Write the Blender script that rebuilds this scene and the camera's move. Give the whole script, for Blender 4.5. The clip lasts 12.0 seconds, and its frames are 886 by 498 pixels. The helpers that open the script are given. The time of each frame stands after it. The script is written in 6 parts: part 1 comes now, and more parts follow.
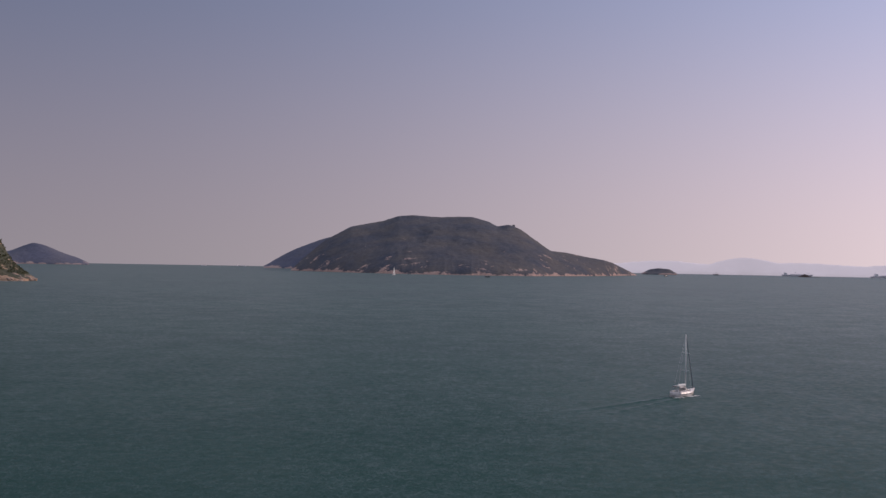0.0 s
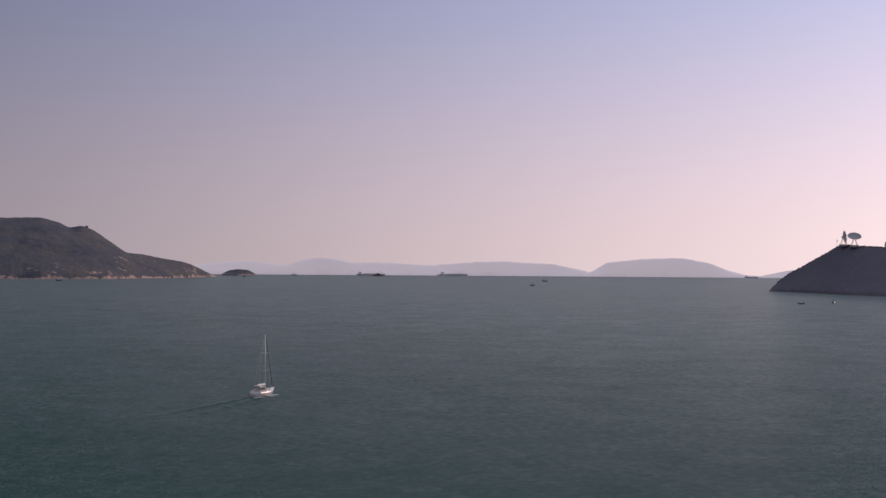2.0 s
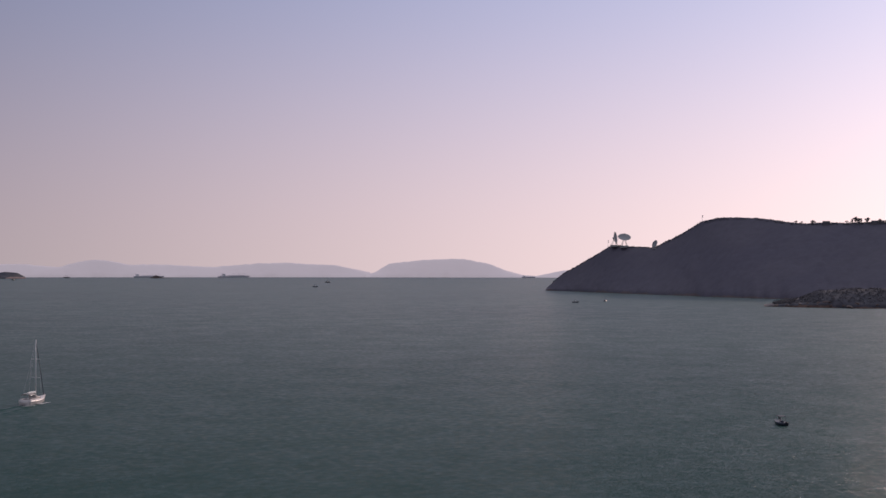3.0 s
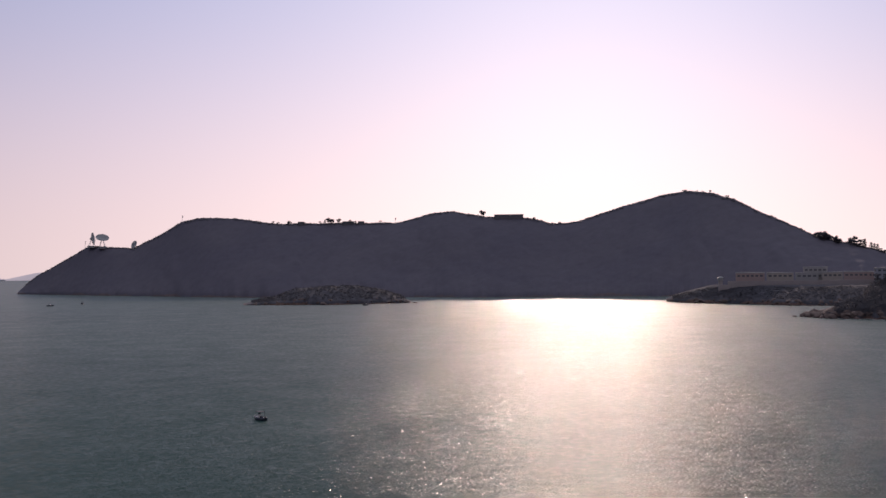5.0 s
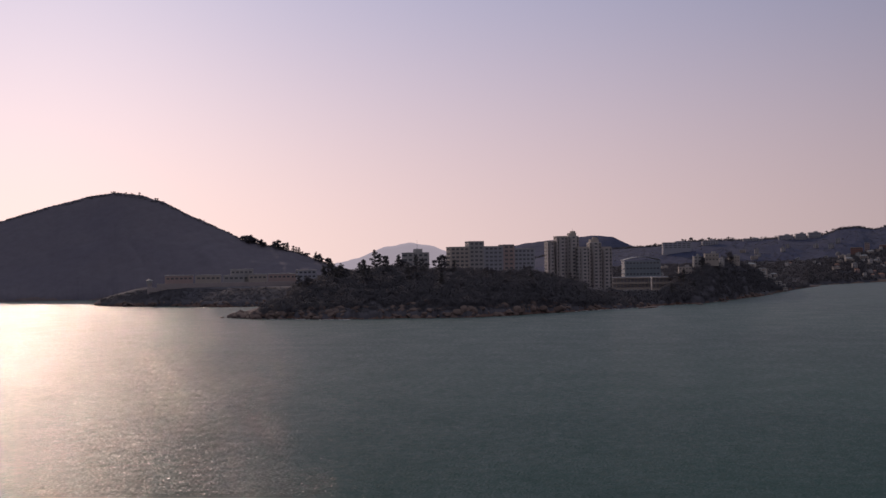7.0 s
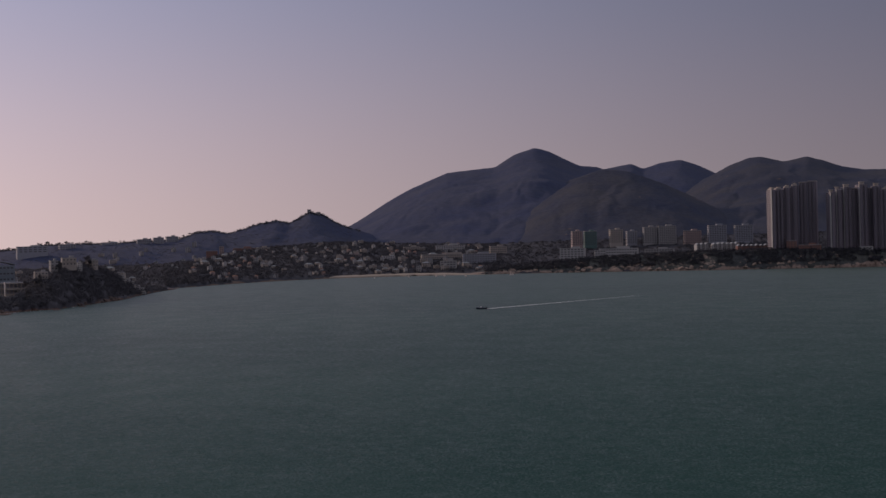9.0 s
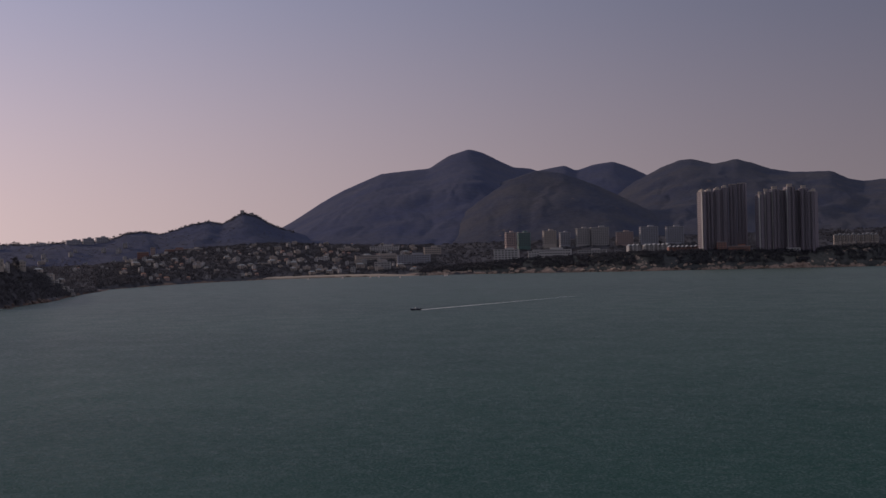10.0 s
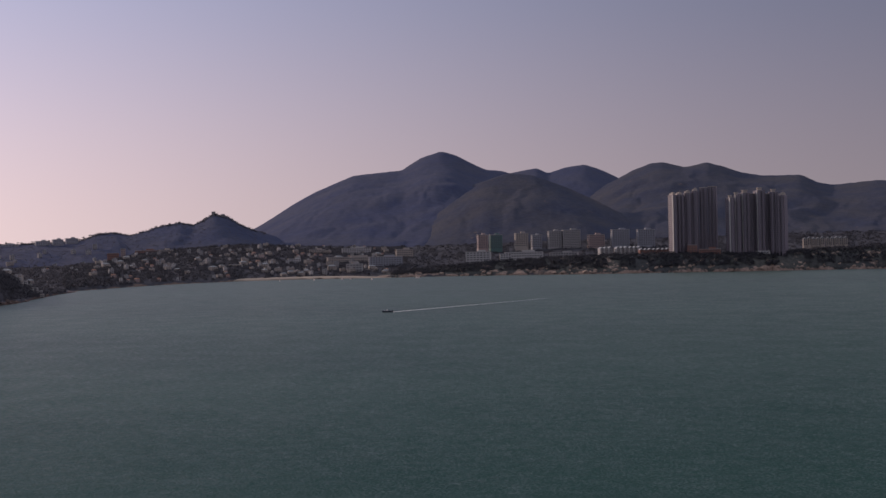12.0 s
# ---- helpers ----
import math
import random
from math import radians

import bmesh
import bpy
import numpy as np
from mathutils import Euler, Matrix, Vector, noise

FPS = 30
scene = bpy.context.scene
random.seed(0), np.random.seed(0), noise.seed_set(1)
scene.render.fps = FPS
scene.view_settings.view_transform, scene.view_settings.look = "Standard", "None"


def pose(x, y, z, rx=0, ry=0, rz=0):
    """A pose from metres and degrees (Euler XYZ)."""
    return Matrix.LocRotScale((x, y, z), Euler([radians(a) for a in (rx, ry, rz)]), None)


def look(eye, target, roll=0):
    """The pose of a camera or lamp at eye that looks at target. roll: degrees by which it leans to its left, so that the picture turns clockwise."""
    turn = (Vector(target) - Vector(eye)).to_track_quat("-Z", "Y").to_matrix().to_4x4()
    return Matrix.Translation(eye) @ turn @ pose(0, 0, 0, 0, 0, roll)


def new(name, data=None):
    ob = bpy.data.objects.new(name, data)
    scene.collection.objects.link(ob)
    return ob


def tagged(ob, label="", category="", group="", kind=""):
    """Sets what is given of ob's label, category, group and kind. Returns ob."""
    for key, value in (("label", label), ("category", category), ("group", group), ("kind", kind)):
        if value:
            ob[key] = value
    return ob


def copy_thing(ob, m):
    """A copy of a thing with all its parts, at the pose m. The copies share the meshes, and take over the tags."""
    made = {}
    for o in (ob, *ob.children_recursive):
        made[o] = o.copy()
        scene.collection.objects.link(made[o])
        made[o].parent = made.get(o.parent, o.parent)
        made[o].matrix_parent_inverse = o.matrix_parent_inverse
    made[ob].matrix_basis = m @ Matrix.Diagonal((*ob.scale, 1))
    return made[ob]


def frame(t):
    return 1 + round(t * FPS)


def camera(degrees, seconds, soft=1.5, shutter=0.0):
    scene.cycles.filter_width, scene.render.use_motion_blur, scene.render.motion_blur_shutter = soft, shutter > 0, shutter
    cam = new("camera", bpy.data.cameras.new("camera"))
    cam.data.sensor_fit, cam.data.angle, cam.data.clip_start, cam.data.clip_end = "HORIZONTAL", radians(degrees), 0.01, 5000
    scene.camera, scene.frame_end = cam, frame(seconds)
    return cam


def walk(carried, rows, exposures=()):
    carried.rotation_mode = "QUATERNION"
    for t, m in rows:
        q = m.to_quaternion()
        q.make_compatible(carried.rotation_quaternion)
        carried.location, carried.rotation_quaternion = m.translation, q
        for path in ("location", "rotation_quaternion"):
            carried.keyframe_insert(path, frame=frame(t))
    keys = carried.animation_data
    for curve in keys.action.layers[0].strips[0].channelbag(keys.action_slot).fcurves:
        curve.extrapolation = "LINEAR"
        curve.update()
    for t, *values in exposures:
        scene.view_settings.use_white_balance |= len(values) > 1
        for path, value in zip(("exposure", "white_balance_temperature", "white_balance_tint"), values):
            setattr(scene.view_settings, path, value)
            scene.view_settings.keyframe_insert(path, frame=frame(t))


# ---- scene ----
cam = camera(40, 12.0)
EYE_Z = 34.0
# seconds, heading clockwise from +y, tilt up, lean (degrees): a drone that hovers and turns
TURN = [
    (0, 0.000, 0.560, 1.013),
    (0.5, 3.011, 0.644, 0.800),
    (1, 8.263, 0.716, 0.660),
    (1.5, 14.156, 0.795, 0.450),
    (2, 19.625, 0.845, 0.370),
    (2.5, 24.966, 0.897, 0.290),
    (2.7, 26.796, 0.915, 0.215),
    (4.3, 45.693, 0.894, -0.551),
    (4.5, 48.081, 0.870, -0.630),
    (5, 53.935, 0.823, -0.690),
    (5.5, 59.589, 0.781, -0.720),
    (6, 65.843, 0.727, -0.740),
    (6.5, 72.696, 0.664, -0.800),
    (7, 80.329, 0.593, -0.850),
    (7.5, 88.305, 0.528, -0.910),
    (7.7, 91.812, 0.469, -0.974),
    (9.3, 111.537, 0.200, -1.336),
    (9.5, 112.007, 0.200, -1.350),
    (10, 112.945, 0.195, -1.303),
    (10.5, 113.526, 0.198, -1.260),
    (11, 113.872, 0.211, -1.200),
    (11.5, 114.126, 0.230, -1.158),
    (12, 114.266, 0.267, -1.128),
]
PATH = []
for sec, yaw, tilt, lean in TURN:
    PATH.append((sec, pose(0, 0, EYE_Z, 90 + tilt, 0, -yaw) @ pose(0, 0, 0, 0, 0, lean)))
EXPOSURES = [(0.0, 0.28, 6450, 11), (2.5, 0.0, 6550, 12), (5.5, -0.15, 6600, 13), (7.0, -0.36, 6900, 14), (9.5, -0.38, 6850, 13), (10.5, -0.2, 6850, 13), (12.0, 0.1, 6800, 13)]
walk(cam, PATH, EXPOSURES)

# ---- world, sun ----
SUN_AZ, SUN_EL = 60.9, 18.0
world = bpy.data.worlds.new("world")
scene.world = world
world.use_nodes = True
wn, wl = world.node_tree.nodes, world.node_tree.links
sky = wn.new("ShaderNodeTexSky")
sky.sky_type = "NISHITA"
sky.sun_disc = False
sky.sun_elevation, sky.sun_rotation = radians(SUN_EL), radians(SUN_AZ)
sky.altitude, sky.air_density, sky.dust_density, sky.ozone_density = 30, 1.0, 0.7, 3.0
# the hazy sky goes on down to the rim of the sea
coord, sep, comb, low = (wn.new("ShaderNodeTexCoord"), wn.new("ShaderNodeSeparateXYZ"), wn.new("ShaderNodeCombineXYZ"), wn.new("ShaderNodeMapRange"))
low.inputs["From Min"].default_value, low.inputs["From Max"].default_value = 0.0, 1.0
low.inputs["To Min"].default_value, low.inputs["To Max"].default_value = 0.13, 1.0
wl.new(coord.outputs["Generated"], sep.inputs[0])
wl.new(sep.outputs[0], comb.inputs[0]), wl.new(sep.outputs[1], comb.inputs[1])
wl.new(sep.outputs[2], low.inputs[0]), wl.new(low.outputs[0], comb.inputs[2])
wl.new(comb.outputs[0], sky.inputs[0])
back = wn["Background"]
back.inputs[1].default_value = 0.026
tone = wn.new("ShaderNodeMix")
tone.data_type, tone.blend_type = "RGBA", "MULTIPLY"
tone.inputs[0].default_value = 1.0
tone.inputs[7].default_value = (1.0, 0.93, 1.0, 1)
wl.new(sky.outputs[0], tone.inputs[6])
wl.new(tone.outputs[2], back.inputs[0])
# evening haze: rosy at the horizon, lavender higher up, scattering most towards and away from the sun
def world_math(op, a, b):
    m = wn.new("ShaderNodeMath")
    m.operation = op
    for k, v in enumerate((a, b)):
        if isinstance(v, (int, float)):
            m.inputs[k].default_value = v
        else:
            wl.new(v, m.inputs[k])
    return m.outputs[0]


to_sun = Vector((math.sin(radians(SUN_AZ)) * math.cos(radians(SUN_EL)), math.cos(radians(SUN_AZ)) * math.cos(radians(SUN_EL)), math.sin(radians(SUN_EL))))
veil, fade, both, hue, dot = wn.new("ShaderNodeBackground"), wn.new("ShaderNodeMapRange"), wn.new("ShaderNodeAddShader"), wn.new("ShaderNodeMix"), wn.new("ShaderNodeVectorMath")
dot.operation = "DOT_PRODUCT"
dot.inputs[1].default_value = to_sun
wl.new(coord.outputs["Generated"], dot.inputs[0])
glow = world_math("POWER", world_math("MULTIPLY_ADD", dot.outputs["Value"], 0.5), 5.0)
glow.node.inputs[0].links[0].from_node.inputs[2].default_value = 0.5
fade.interpolation_type = "SMOOTHSTEP"
fade.inputs["From Min"].default_value, fade.inputs["From Max"].default_value = 0.0, 0.30
wl.new(sep.outputs[2], fade.inputs[0])
hue.data_type = "RGBA"
hue.inputs[6].default_value, hue.inputs[7].default_value = (1.08, 0.77, 0.725, 1), (0.71, 0.755, 1.12, 1)
wl.new(fade.outputs[0], hue.inputs[0])
thick = world_math("SUBTRACT", 1.0, world_math("MULTIPLY", fade.outputs[0], 0.35))
dome = wn.new("ShaderNodeMapRange")
dome.interpolation_type = "SMOOTHSTEP"
dome.inputs["From Min"].default_value, dome.inputs["From Max"].default_value, dome.inputs["To Max"].default_value = 0.24, 0.75, 0.40
wl.new(sep.outputs[2], dome.inputs[0])
milky = wn.new("ShaderNodeMix")
milky.data_type = "RGBA"
milky.inputs[7].default_value = (0.80, 0.82, 0.93, 1)
wl.new(world_math("MULTIPLY", dome.outputs[0], 2.7), milky.inputs[0]), wl.new(hue.outputs[2], milky.inputs[6]), wl.new(milky.outputs[2], veil.inputs[0])
wl.new(world_math("ADD", dome.outputs[0], world_math("MULTIPLY", thick, world_math("ADD", world_math("MULTIPLY", glow, 0.20), world_math("ADD", 0.155, world_math("MULTIPLY", world_math("POWER", world_math("ABSOLUTE", dot.outputs["Value"], 0.0), 2.8), 0.52))))), veil.inputs[1])
wl.new(back.outputs[0], both.inputs[0]), wl.new(veil.outputs[0], both.inputs[1])
wl.new(both.outputs[0], wn["World Output"].inputs[0])

sun = new("sun", bpy.data.lights.new("sun", "SUN"))
sun.data.energy, sun.data.angle, sun.data.color = 1.8, radians(0.6), (1.0, 0.77, 0.65)
sun.matrix_world = look(to_sun * 100, (0, 0, 0))


# ---- materials ----
def nodes_of(name):
    m = bpy.data.materials.new(name)
    m.use_nodes = True
    return m, m.node_tree.nodes, m.node_tree.links, m.node_tree.nodes["Principled BSDF"]


def ramp_node(n, stops):
    r = n.new("ShaderNodeValToRGB")
    while len(r.color_ramp.elements) < len(stops):
        r.color_ramp.elements.new(0.5)
    for e, (at, c) in zip(r.color_ramp.elements, stops):
        e.position, e.color = at, (*c, 1)
    return r


def noise_node(n, l, scale, detail=4, rough=0.55, where=None):
    t = n.new("ShaderNodeTexNoise")
    t.inputs["Scale"].default_value, t.inputs["Detail"].default_value, t.inputs["Roughness"].default_value = scale, detail, rough
    if where:
        l.new(where, t.inputs["Vector"])
    return t


def world_place(n):
    return n.new("ShaderNodeNewGeometry").outputs["Position"]


def mixed(n, l, fac, a, b, how="MIX"):
    m = n.new("ShaderNodeMix")
    m.data_type, m.blend_type = "RGBA", how
    for sock, v in ((0, fac), (6, a), (7, b)):
        if isinstance(v, (int, float)):
            m.inputs[sock].default_value = v
        elif isinstance(v, tuple):
            m.inputs[sock].default_value = (*v, 1)
        else:
            l.new(v, m.inputs[sock])
    return m.outputs[2]


def plain(name, colour, rough=0.6, metal=0.0, vary=0.25, scale=0.6, bump=0.0):
    """Paint, plaster, plastic or metal with stains at two scales."""
    m, n, l, b = nodes_of(name)
    where = world_place(n)
    big, fine = noise_node(n, l, scale, 4, 0.6, where), noise_node(n, l, scale * 9, 3, 0.6, where)
    dark = tuple(c * (1 - vary) for c in colour)
    one = mixed(n, l, big.outputs[0], dark, tuple(min(1, c * (1 + vary * 0.6)) for c in colour))
    two = mixed(n, l, 0.25, one, mixed(n, l, fine.outputs[0], dark, colour))
    l.new(two, b.inputs["Base Color"])
    b.inputs["Roughness"].default_value, b.inputs["Metallic"].default_value = rough, metal
    if bump:
        k = n.new("ShaderNodeBump")
        k.inputs["Strength"].default_value, k.inputs["Distance"].default_value = bump, 0.1
        l.new(fine.outputs[0], k.inputs["Height"]), l.new(k.outputs[0], b.inputs["Normal"])
    return m


def land(name, green_a, green_b, rock_a, rock_b, rock_top=9.0, scars=0.62, size=1.0, sheen=0.25, relief=0.45, fleck_by=0.35, scar_fall=0.0):
    """Scrub-covered ground: leaves in patches, bare rock along the waterline and in scars on the slopes."""
    m, n, l, b = nodes_of(name)
    where = world_place(n)
    patch, grain = noise_node(n, l, 0.011 * size, 6, 0.6, where), noise_node(n, l, 0.12 * size, 5, 0.65, where)
    fac = ramp_node(n, [(0.36, (0, 0, 0)), (0.64, (1, 1, 1))])
    l.new(patch.outputs[0], fac.inputs[0])
    green = mixed(n, l, fac.outputs[0], green_a, green_b)
    fleck = ramp_node(n, [(0.3, (1 - fleck_by,) * 3), (0.7, (1 + 0.6 * fleck_by,) * 3)])
    l.new(grain.outputs[0], fleck.inputs[0])
    green = mixed(n, l, 1.0, green, fleck.outputs[0], "MULTIPLY")
    stone_n = noise_node(n, l, 0.16 * size, 6, 0.7, where)
    stone_f = ramp_node(n, [(0.35, (0, 0, 0)), (0.65, (1, 1, 1))])
    l.new(stone_n.outputs[0], stone_f.inputs[0])
    stone = mixed(n, l, stone_f.outputs[0], rock_a, rock_b)
    # height of bare rock above the sea, ragged
    s = n.new("ShaderNodeSeparateXYZ")
    l.new(where, s.inputs[0])
    edge_n = noise_node(n, l, 0.018 * size, 6, 0.7, where)
    h = n.new("ShaderNodeMath")
    h.operation = "MULTIPLY"
    l.new(edge_n.outputs[0], h.inputs[0])
    h.inputs[1].default_value = rock_top * 6.0
    h2 = n.new("ShaderNodeMath")
    h2.operation = "SUBTRACT"
    l.new(h.outputs[0], h2.inputs[0]), l.new(s.outputs[2], h2.inputs[1])
    h3 = n.new("ShaderNodeMapRange")
    h3.inputs["From Min"].default_value, h3.inputs["From Max"].default_value = rock_top * 2.45, rock_top * 2.7
    l.new(h2.outputs[0], h3.inputs["Value"])
    scar_n = noise_node(n, l, 0.02 * size, 7, 0.75, where)
    scar = n.new("ShaderNodeMapRange")
    scar.inputs["From Min"].default_value, scar.inputs["From Max"].default_value = scars, scars + 0.05
    lower = n.new("ShaderNodeMath")
    lower.operation = "MULTIPLY_ADD"
    l.new(s.outputs[2], lower.inputs[0]), l.new(scar_n.outputs[0], lower.inputs[2])
    lower.inputs[1].default_value = -scar_fall
    l.new(lower.outputs[0], scar.inputs["Value"])
    mx = n.new("ShaderNodeMath")
    mx.operation = "MAXIMUM"
    l.new(h3.outputs[0], mx.inputs[0]), l.new(scar.outputs[0], mx.inputs[1])
    l.new(mixed(n, l, mx.outputs[0], green, stone), b.inputs["Base Color"])
    b.inputs["Roughness"].default_value = 0.9
    b.inputs["Specular IOR Level"].default_value = 0.05
    # leaf canopy: soft bright edge
    b.inputs["Sheen Weight"].default_value, b.inputs["Sheen Roughness"].default_value = sheen, 0.6
    b.inputs["Sheen Tint"].default_value = (0.6, 0.62, 0.7, 1)
    k = n.new("ShaderNodeBump")
    k.inputs["Strength"].default_value, k.inputs["Distance"].default_value = relief, 3.0
    l.new(grain.outputs[0], k.inputs["Height"]), l.new(k.outputs[0], b.inputs["Normal"])
    return m


def sea_water():
    """Green upwelling water under wind waves: most facets are too small to tell apart, some flash singly."""
    m, n, l, b = nodes_of("sea_water")
    n.remove(b)
    where = world_place(n)

    def leaning(layers):
        total = None
        for scale, lean, detail in layers:
            t = noise_node(n, l, scale, detail, 0.5, where)
            off, amp = n.new("ShaderNodeVectorMath"), n.new("ShaderNodeVectorMath")
            off.operation, amp.operation = "SUBTRACT", "MULTIPLY"
            l.new(t.outputs["Color"], off.inputs[0])
            off.inputs[1].default_value = (0.5, 0.5, 0.5)
            l.new(off.outputs[0], amp.inputs[0])
            amp.inputs[1].default_value = (lean, lean, 0.0)
            if total is None:
                total = amp.outputs[0]
            else:
                plus = n.new("ShaderNodeVectorMath")
                l.new(total, plus.inputs[0]), l.new(amp.outputs[0], plus.inputs[1])
                total = plus.outputs[0]
        up, unit = n.new("ShaderNodeVectorMath"), n.new("ShaderNodeVectorMath")
        l.new(total, up.inputs[0]), l.new(n.new("ShaderNodeNewGeometry").outputs["Normal"], up.inputs[1])
        unit.operation = "NORMALIZE"
        l.new(up.outputs[0], unit.inputs[0])
        return unit.outputs[0]

    # slicks and gusts: broad patches a little smoother or rougher, greener or greyer
    gust = noise_node(n, l, 0.0045, 5, 0.6, where)
    body = n.new("ShaderNodeBsdfDiffuse")
    tint = ramp_node(n, [(0.3, WATER_DEEP), (0.7, WATER_PALE)])
    l.new(gust.outputs[0], tint.inputs[0]), l.new(tint.outputs[0], body.inputs["Color"])
    swell, chop = n.new("ShaderNodeBsdfGlossy"), n.new("ShaderNodeBsdfGlossy")
    ruffle = n.new("ShaderNodeMapRange")
    ruffle.inputs["From Min"].default_value, ruffle.inputs["From Max"].default_value = 0.3, 0.7
    ruffle.inputs["To Min"].default_value, ruffle.inputs["To Max"].default_value = 0.52, 0.60
    l.new(gust.outputs[0], ruffle.inputs["Value"]), l.new(ruffle.outputs[0], swell.inputs["Roughness"])
    gentle = leaning(((0.06, 0.07, 2.0), (0.6, 0.17, 2.0)))
    l.new(gentle, swell.inputs["Normal"])
    chop.inputs["Roughness"].default_value = 0.12
    l.new(leaning(((0.3, 0.45, 2.0), (2.6, 1.75, 1.0))), chop.inputs["Normal"])
    mirror = n.new("ShaderNodeFresnel")
    mirror.inputs["IOR"].default_value = 1.333
    l.new(gentle, mirror.inputs["Normal"])
    # crests hide troughs: a rough sea mirrors less than a still one, least of all seen from above
    under = body.outputs[0]
    for gloss, power, share in ((swell, 2.0, WATER_GLOSS), (chop, 1.0, WATER_FLASH)):
        steep, cut, both_of = n.new("ShaderNodeMath"), n.new("ShaderNodeMath"), n.new("ShaderNodeMixShader")
        steep.operation, cut.operation = "POWER", "MULTIPLY"
        steep.inputs[1].default_value, cut.inputs[1].default_value = power, share
        l.new(mirror.outputs[0], steep.inputs[0]), l.new(steep.outputs[0], cut.inputs[0]), l.new(cut.outputs[0], both_of.inputs[0])
        l.new(under, both_of.inputs[1]), l.new(gloss.outputs[0], both_of.inputs[2])
        under = both_of.outputs[0]
    l.new(under, n["Material Output"].inputs[0])
    return m


WATER_DEEP, WATER_PALE, WATER_FLASH, WATER_GLOSS = (0.011, 0.043, 0.038), (0.019, 0.058, 0.050), 0.22, 0.17
SEA = sea_water()
# greens shifted to blue-grey, so a thin haze lies in the base colour
SCRUB = land("haze_tinted_island_scrub", (0.062, 0.067, 0.088), (0.106, 0.094, 0.092), (0.33, 0.215, 0.18), (0.46, 0.32, 0.27), 8.0, 0.56, 1.0, 0.06, 0.45, 0.3, 0.0009)
# paler, bluer copy of the island scrub: distance haze put into the colour
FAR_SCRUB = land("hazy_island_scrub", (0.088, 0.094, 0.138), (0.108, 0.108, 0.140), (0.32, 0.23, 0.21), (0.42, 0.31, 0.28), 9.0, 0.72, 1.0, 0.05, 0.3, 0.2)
NEAR_SCRUB = land("headland_scrub", (0.045, 0.052, 0.030), (0.085, 0.075, 0.042), (0.32, 0.20, 0.13), (0.46, 0.31, 0.21), 6.0, 0.57, 2.0, 0.1, 0.6)
# violet of the evening haze is mixed into this hillside's base colour
HILL = land("hazy_hillside_scrub", (0.110, 0.102, 0.130), (0.122, 0.112, 0.136), (0.130, 0.106, 0.110), (0.15, 0.12, 0.118), 3.0, 0.76, 1.0, 0.04, 0.05, 0.10)
CLIFF = land("cliff_scrub", (0.060, 0.064, 0.068), (0.086, 0.086, 0.078), (0.25, 0.18, 0.15), (0.36, 0.27, 0.22), 7.0, 0.58, 1.6, 0.05, 0.6)
# ground under the woods: greens given the same blue-violet haze cast
WOOD_FLOOR = land("wooded_ground", (0.070, 0.068, 0.082), (0.090, 0.085, 0.096), (0.12, 0.078, 0.066), (0.18, 0.12, 0.10), 2.6, 0.74, 1.0, 0.05, 0.3)
TOWN_FLOOR = land("town_slope", (0.044, 0.045, 0.058), (0.058, 0.057, 0.066), (0.12, 0.085, 0.07), (0.18, 0.13, 0.105), 2.6, 0.74, 1.0, 0.03, 0.3)
# distant forest: blue haze is part of the base colours of both materials
MOUNTAIN = land("hazy_mountain_forest", (0.040, 0.050, 0.100), (0.056, 0.062, 0.098), (0.10, 0.085, 0.08), (0.13, 0.11, 0.10), 3.0, 0.72, 0.6, 0.02, 0.3, 0.22)
SPUR_WOOD = land("hazy_spur_forest", (0.036, 0.043, 0.074), (0.056, 0.057, 0.073), (0.10, 0.08, 0.075), (0.13, 0.10, 0.09), 3.0, 0.64, 0.8, 0.02, 0.3, 0.25)


# ---- land ----
def at(az, dist, z=0.0):
    """A place by its heading from the drone and its distance on the water."""
    return Vector((dist * math.sin(radians(az)), dist * math.cos(radians(az)), z))


def lattice(ix, iy, seed):
    h = (ix.astype(np.int64) * 374761393 + iy.astype(np.int64) * 668265263 + seed * 974634777) & 0x7FFFFFFF
    h = ((h ^ (h >> 13)) * 1274126177) & 0x7FFFFFFF
    return ((h ^ (h >> 16)) & 0xFFFF) / 65535.0


def value_noise(x, y, seed):
    ix, iy = np.floor(x), np.floor(y)
    fx, fy = x - ix, y - iy
    fx, fy = fx * fx * (3 - 2 * fx), fy * fy * (3 - 2 * fy)
    a, b = lattice(ix, iy, seed), lattice(ix + 1, iy, seed)
    c, d = lattice(ix, iy + 1, seed), lattice(ix + 1, iy + 1, seed)
    return (a + (b - a) * fx) * (1 - fy) + (c + (d - c) * fx) * fy - 0.5


def fbm(x, y, seed, octaves=5):
    total, amp = np.zeros_like(x), 1.0
    for o in range(octaves):
        total += amp * value_noise(x * 2 ** o, y * 2 ** o, seed + o)
        amp *= 0.52
    return total


def mesh_from(name, verts, faces, material, smooth=True):
    me = bpy.data.meshes.new(name)
    me.from_pydata(verts.tolist() if isinstance(verts, np.ndarray) else verts, [], faces.tolist() if isinstance(faces, np.ndarray) else faces)
    if smooth:
        me.polygons.foreach_set("use_smooth", np.ones(len(me.polygons), dtype=bool))
    me.materials.append(material)
    me.update()
    return me


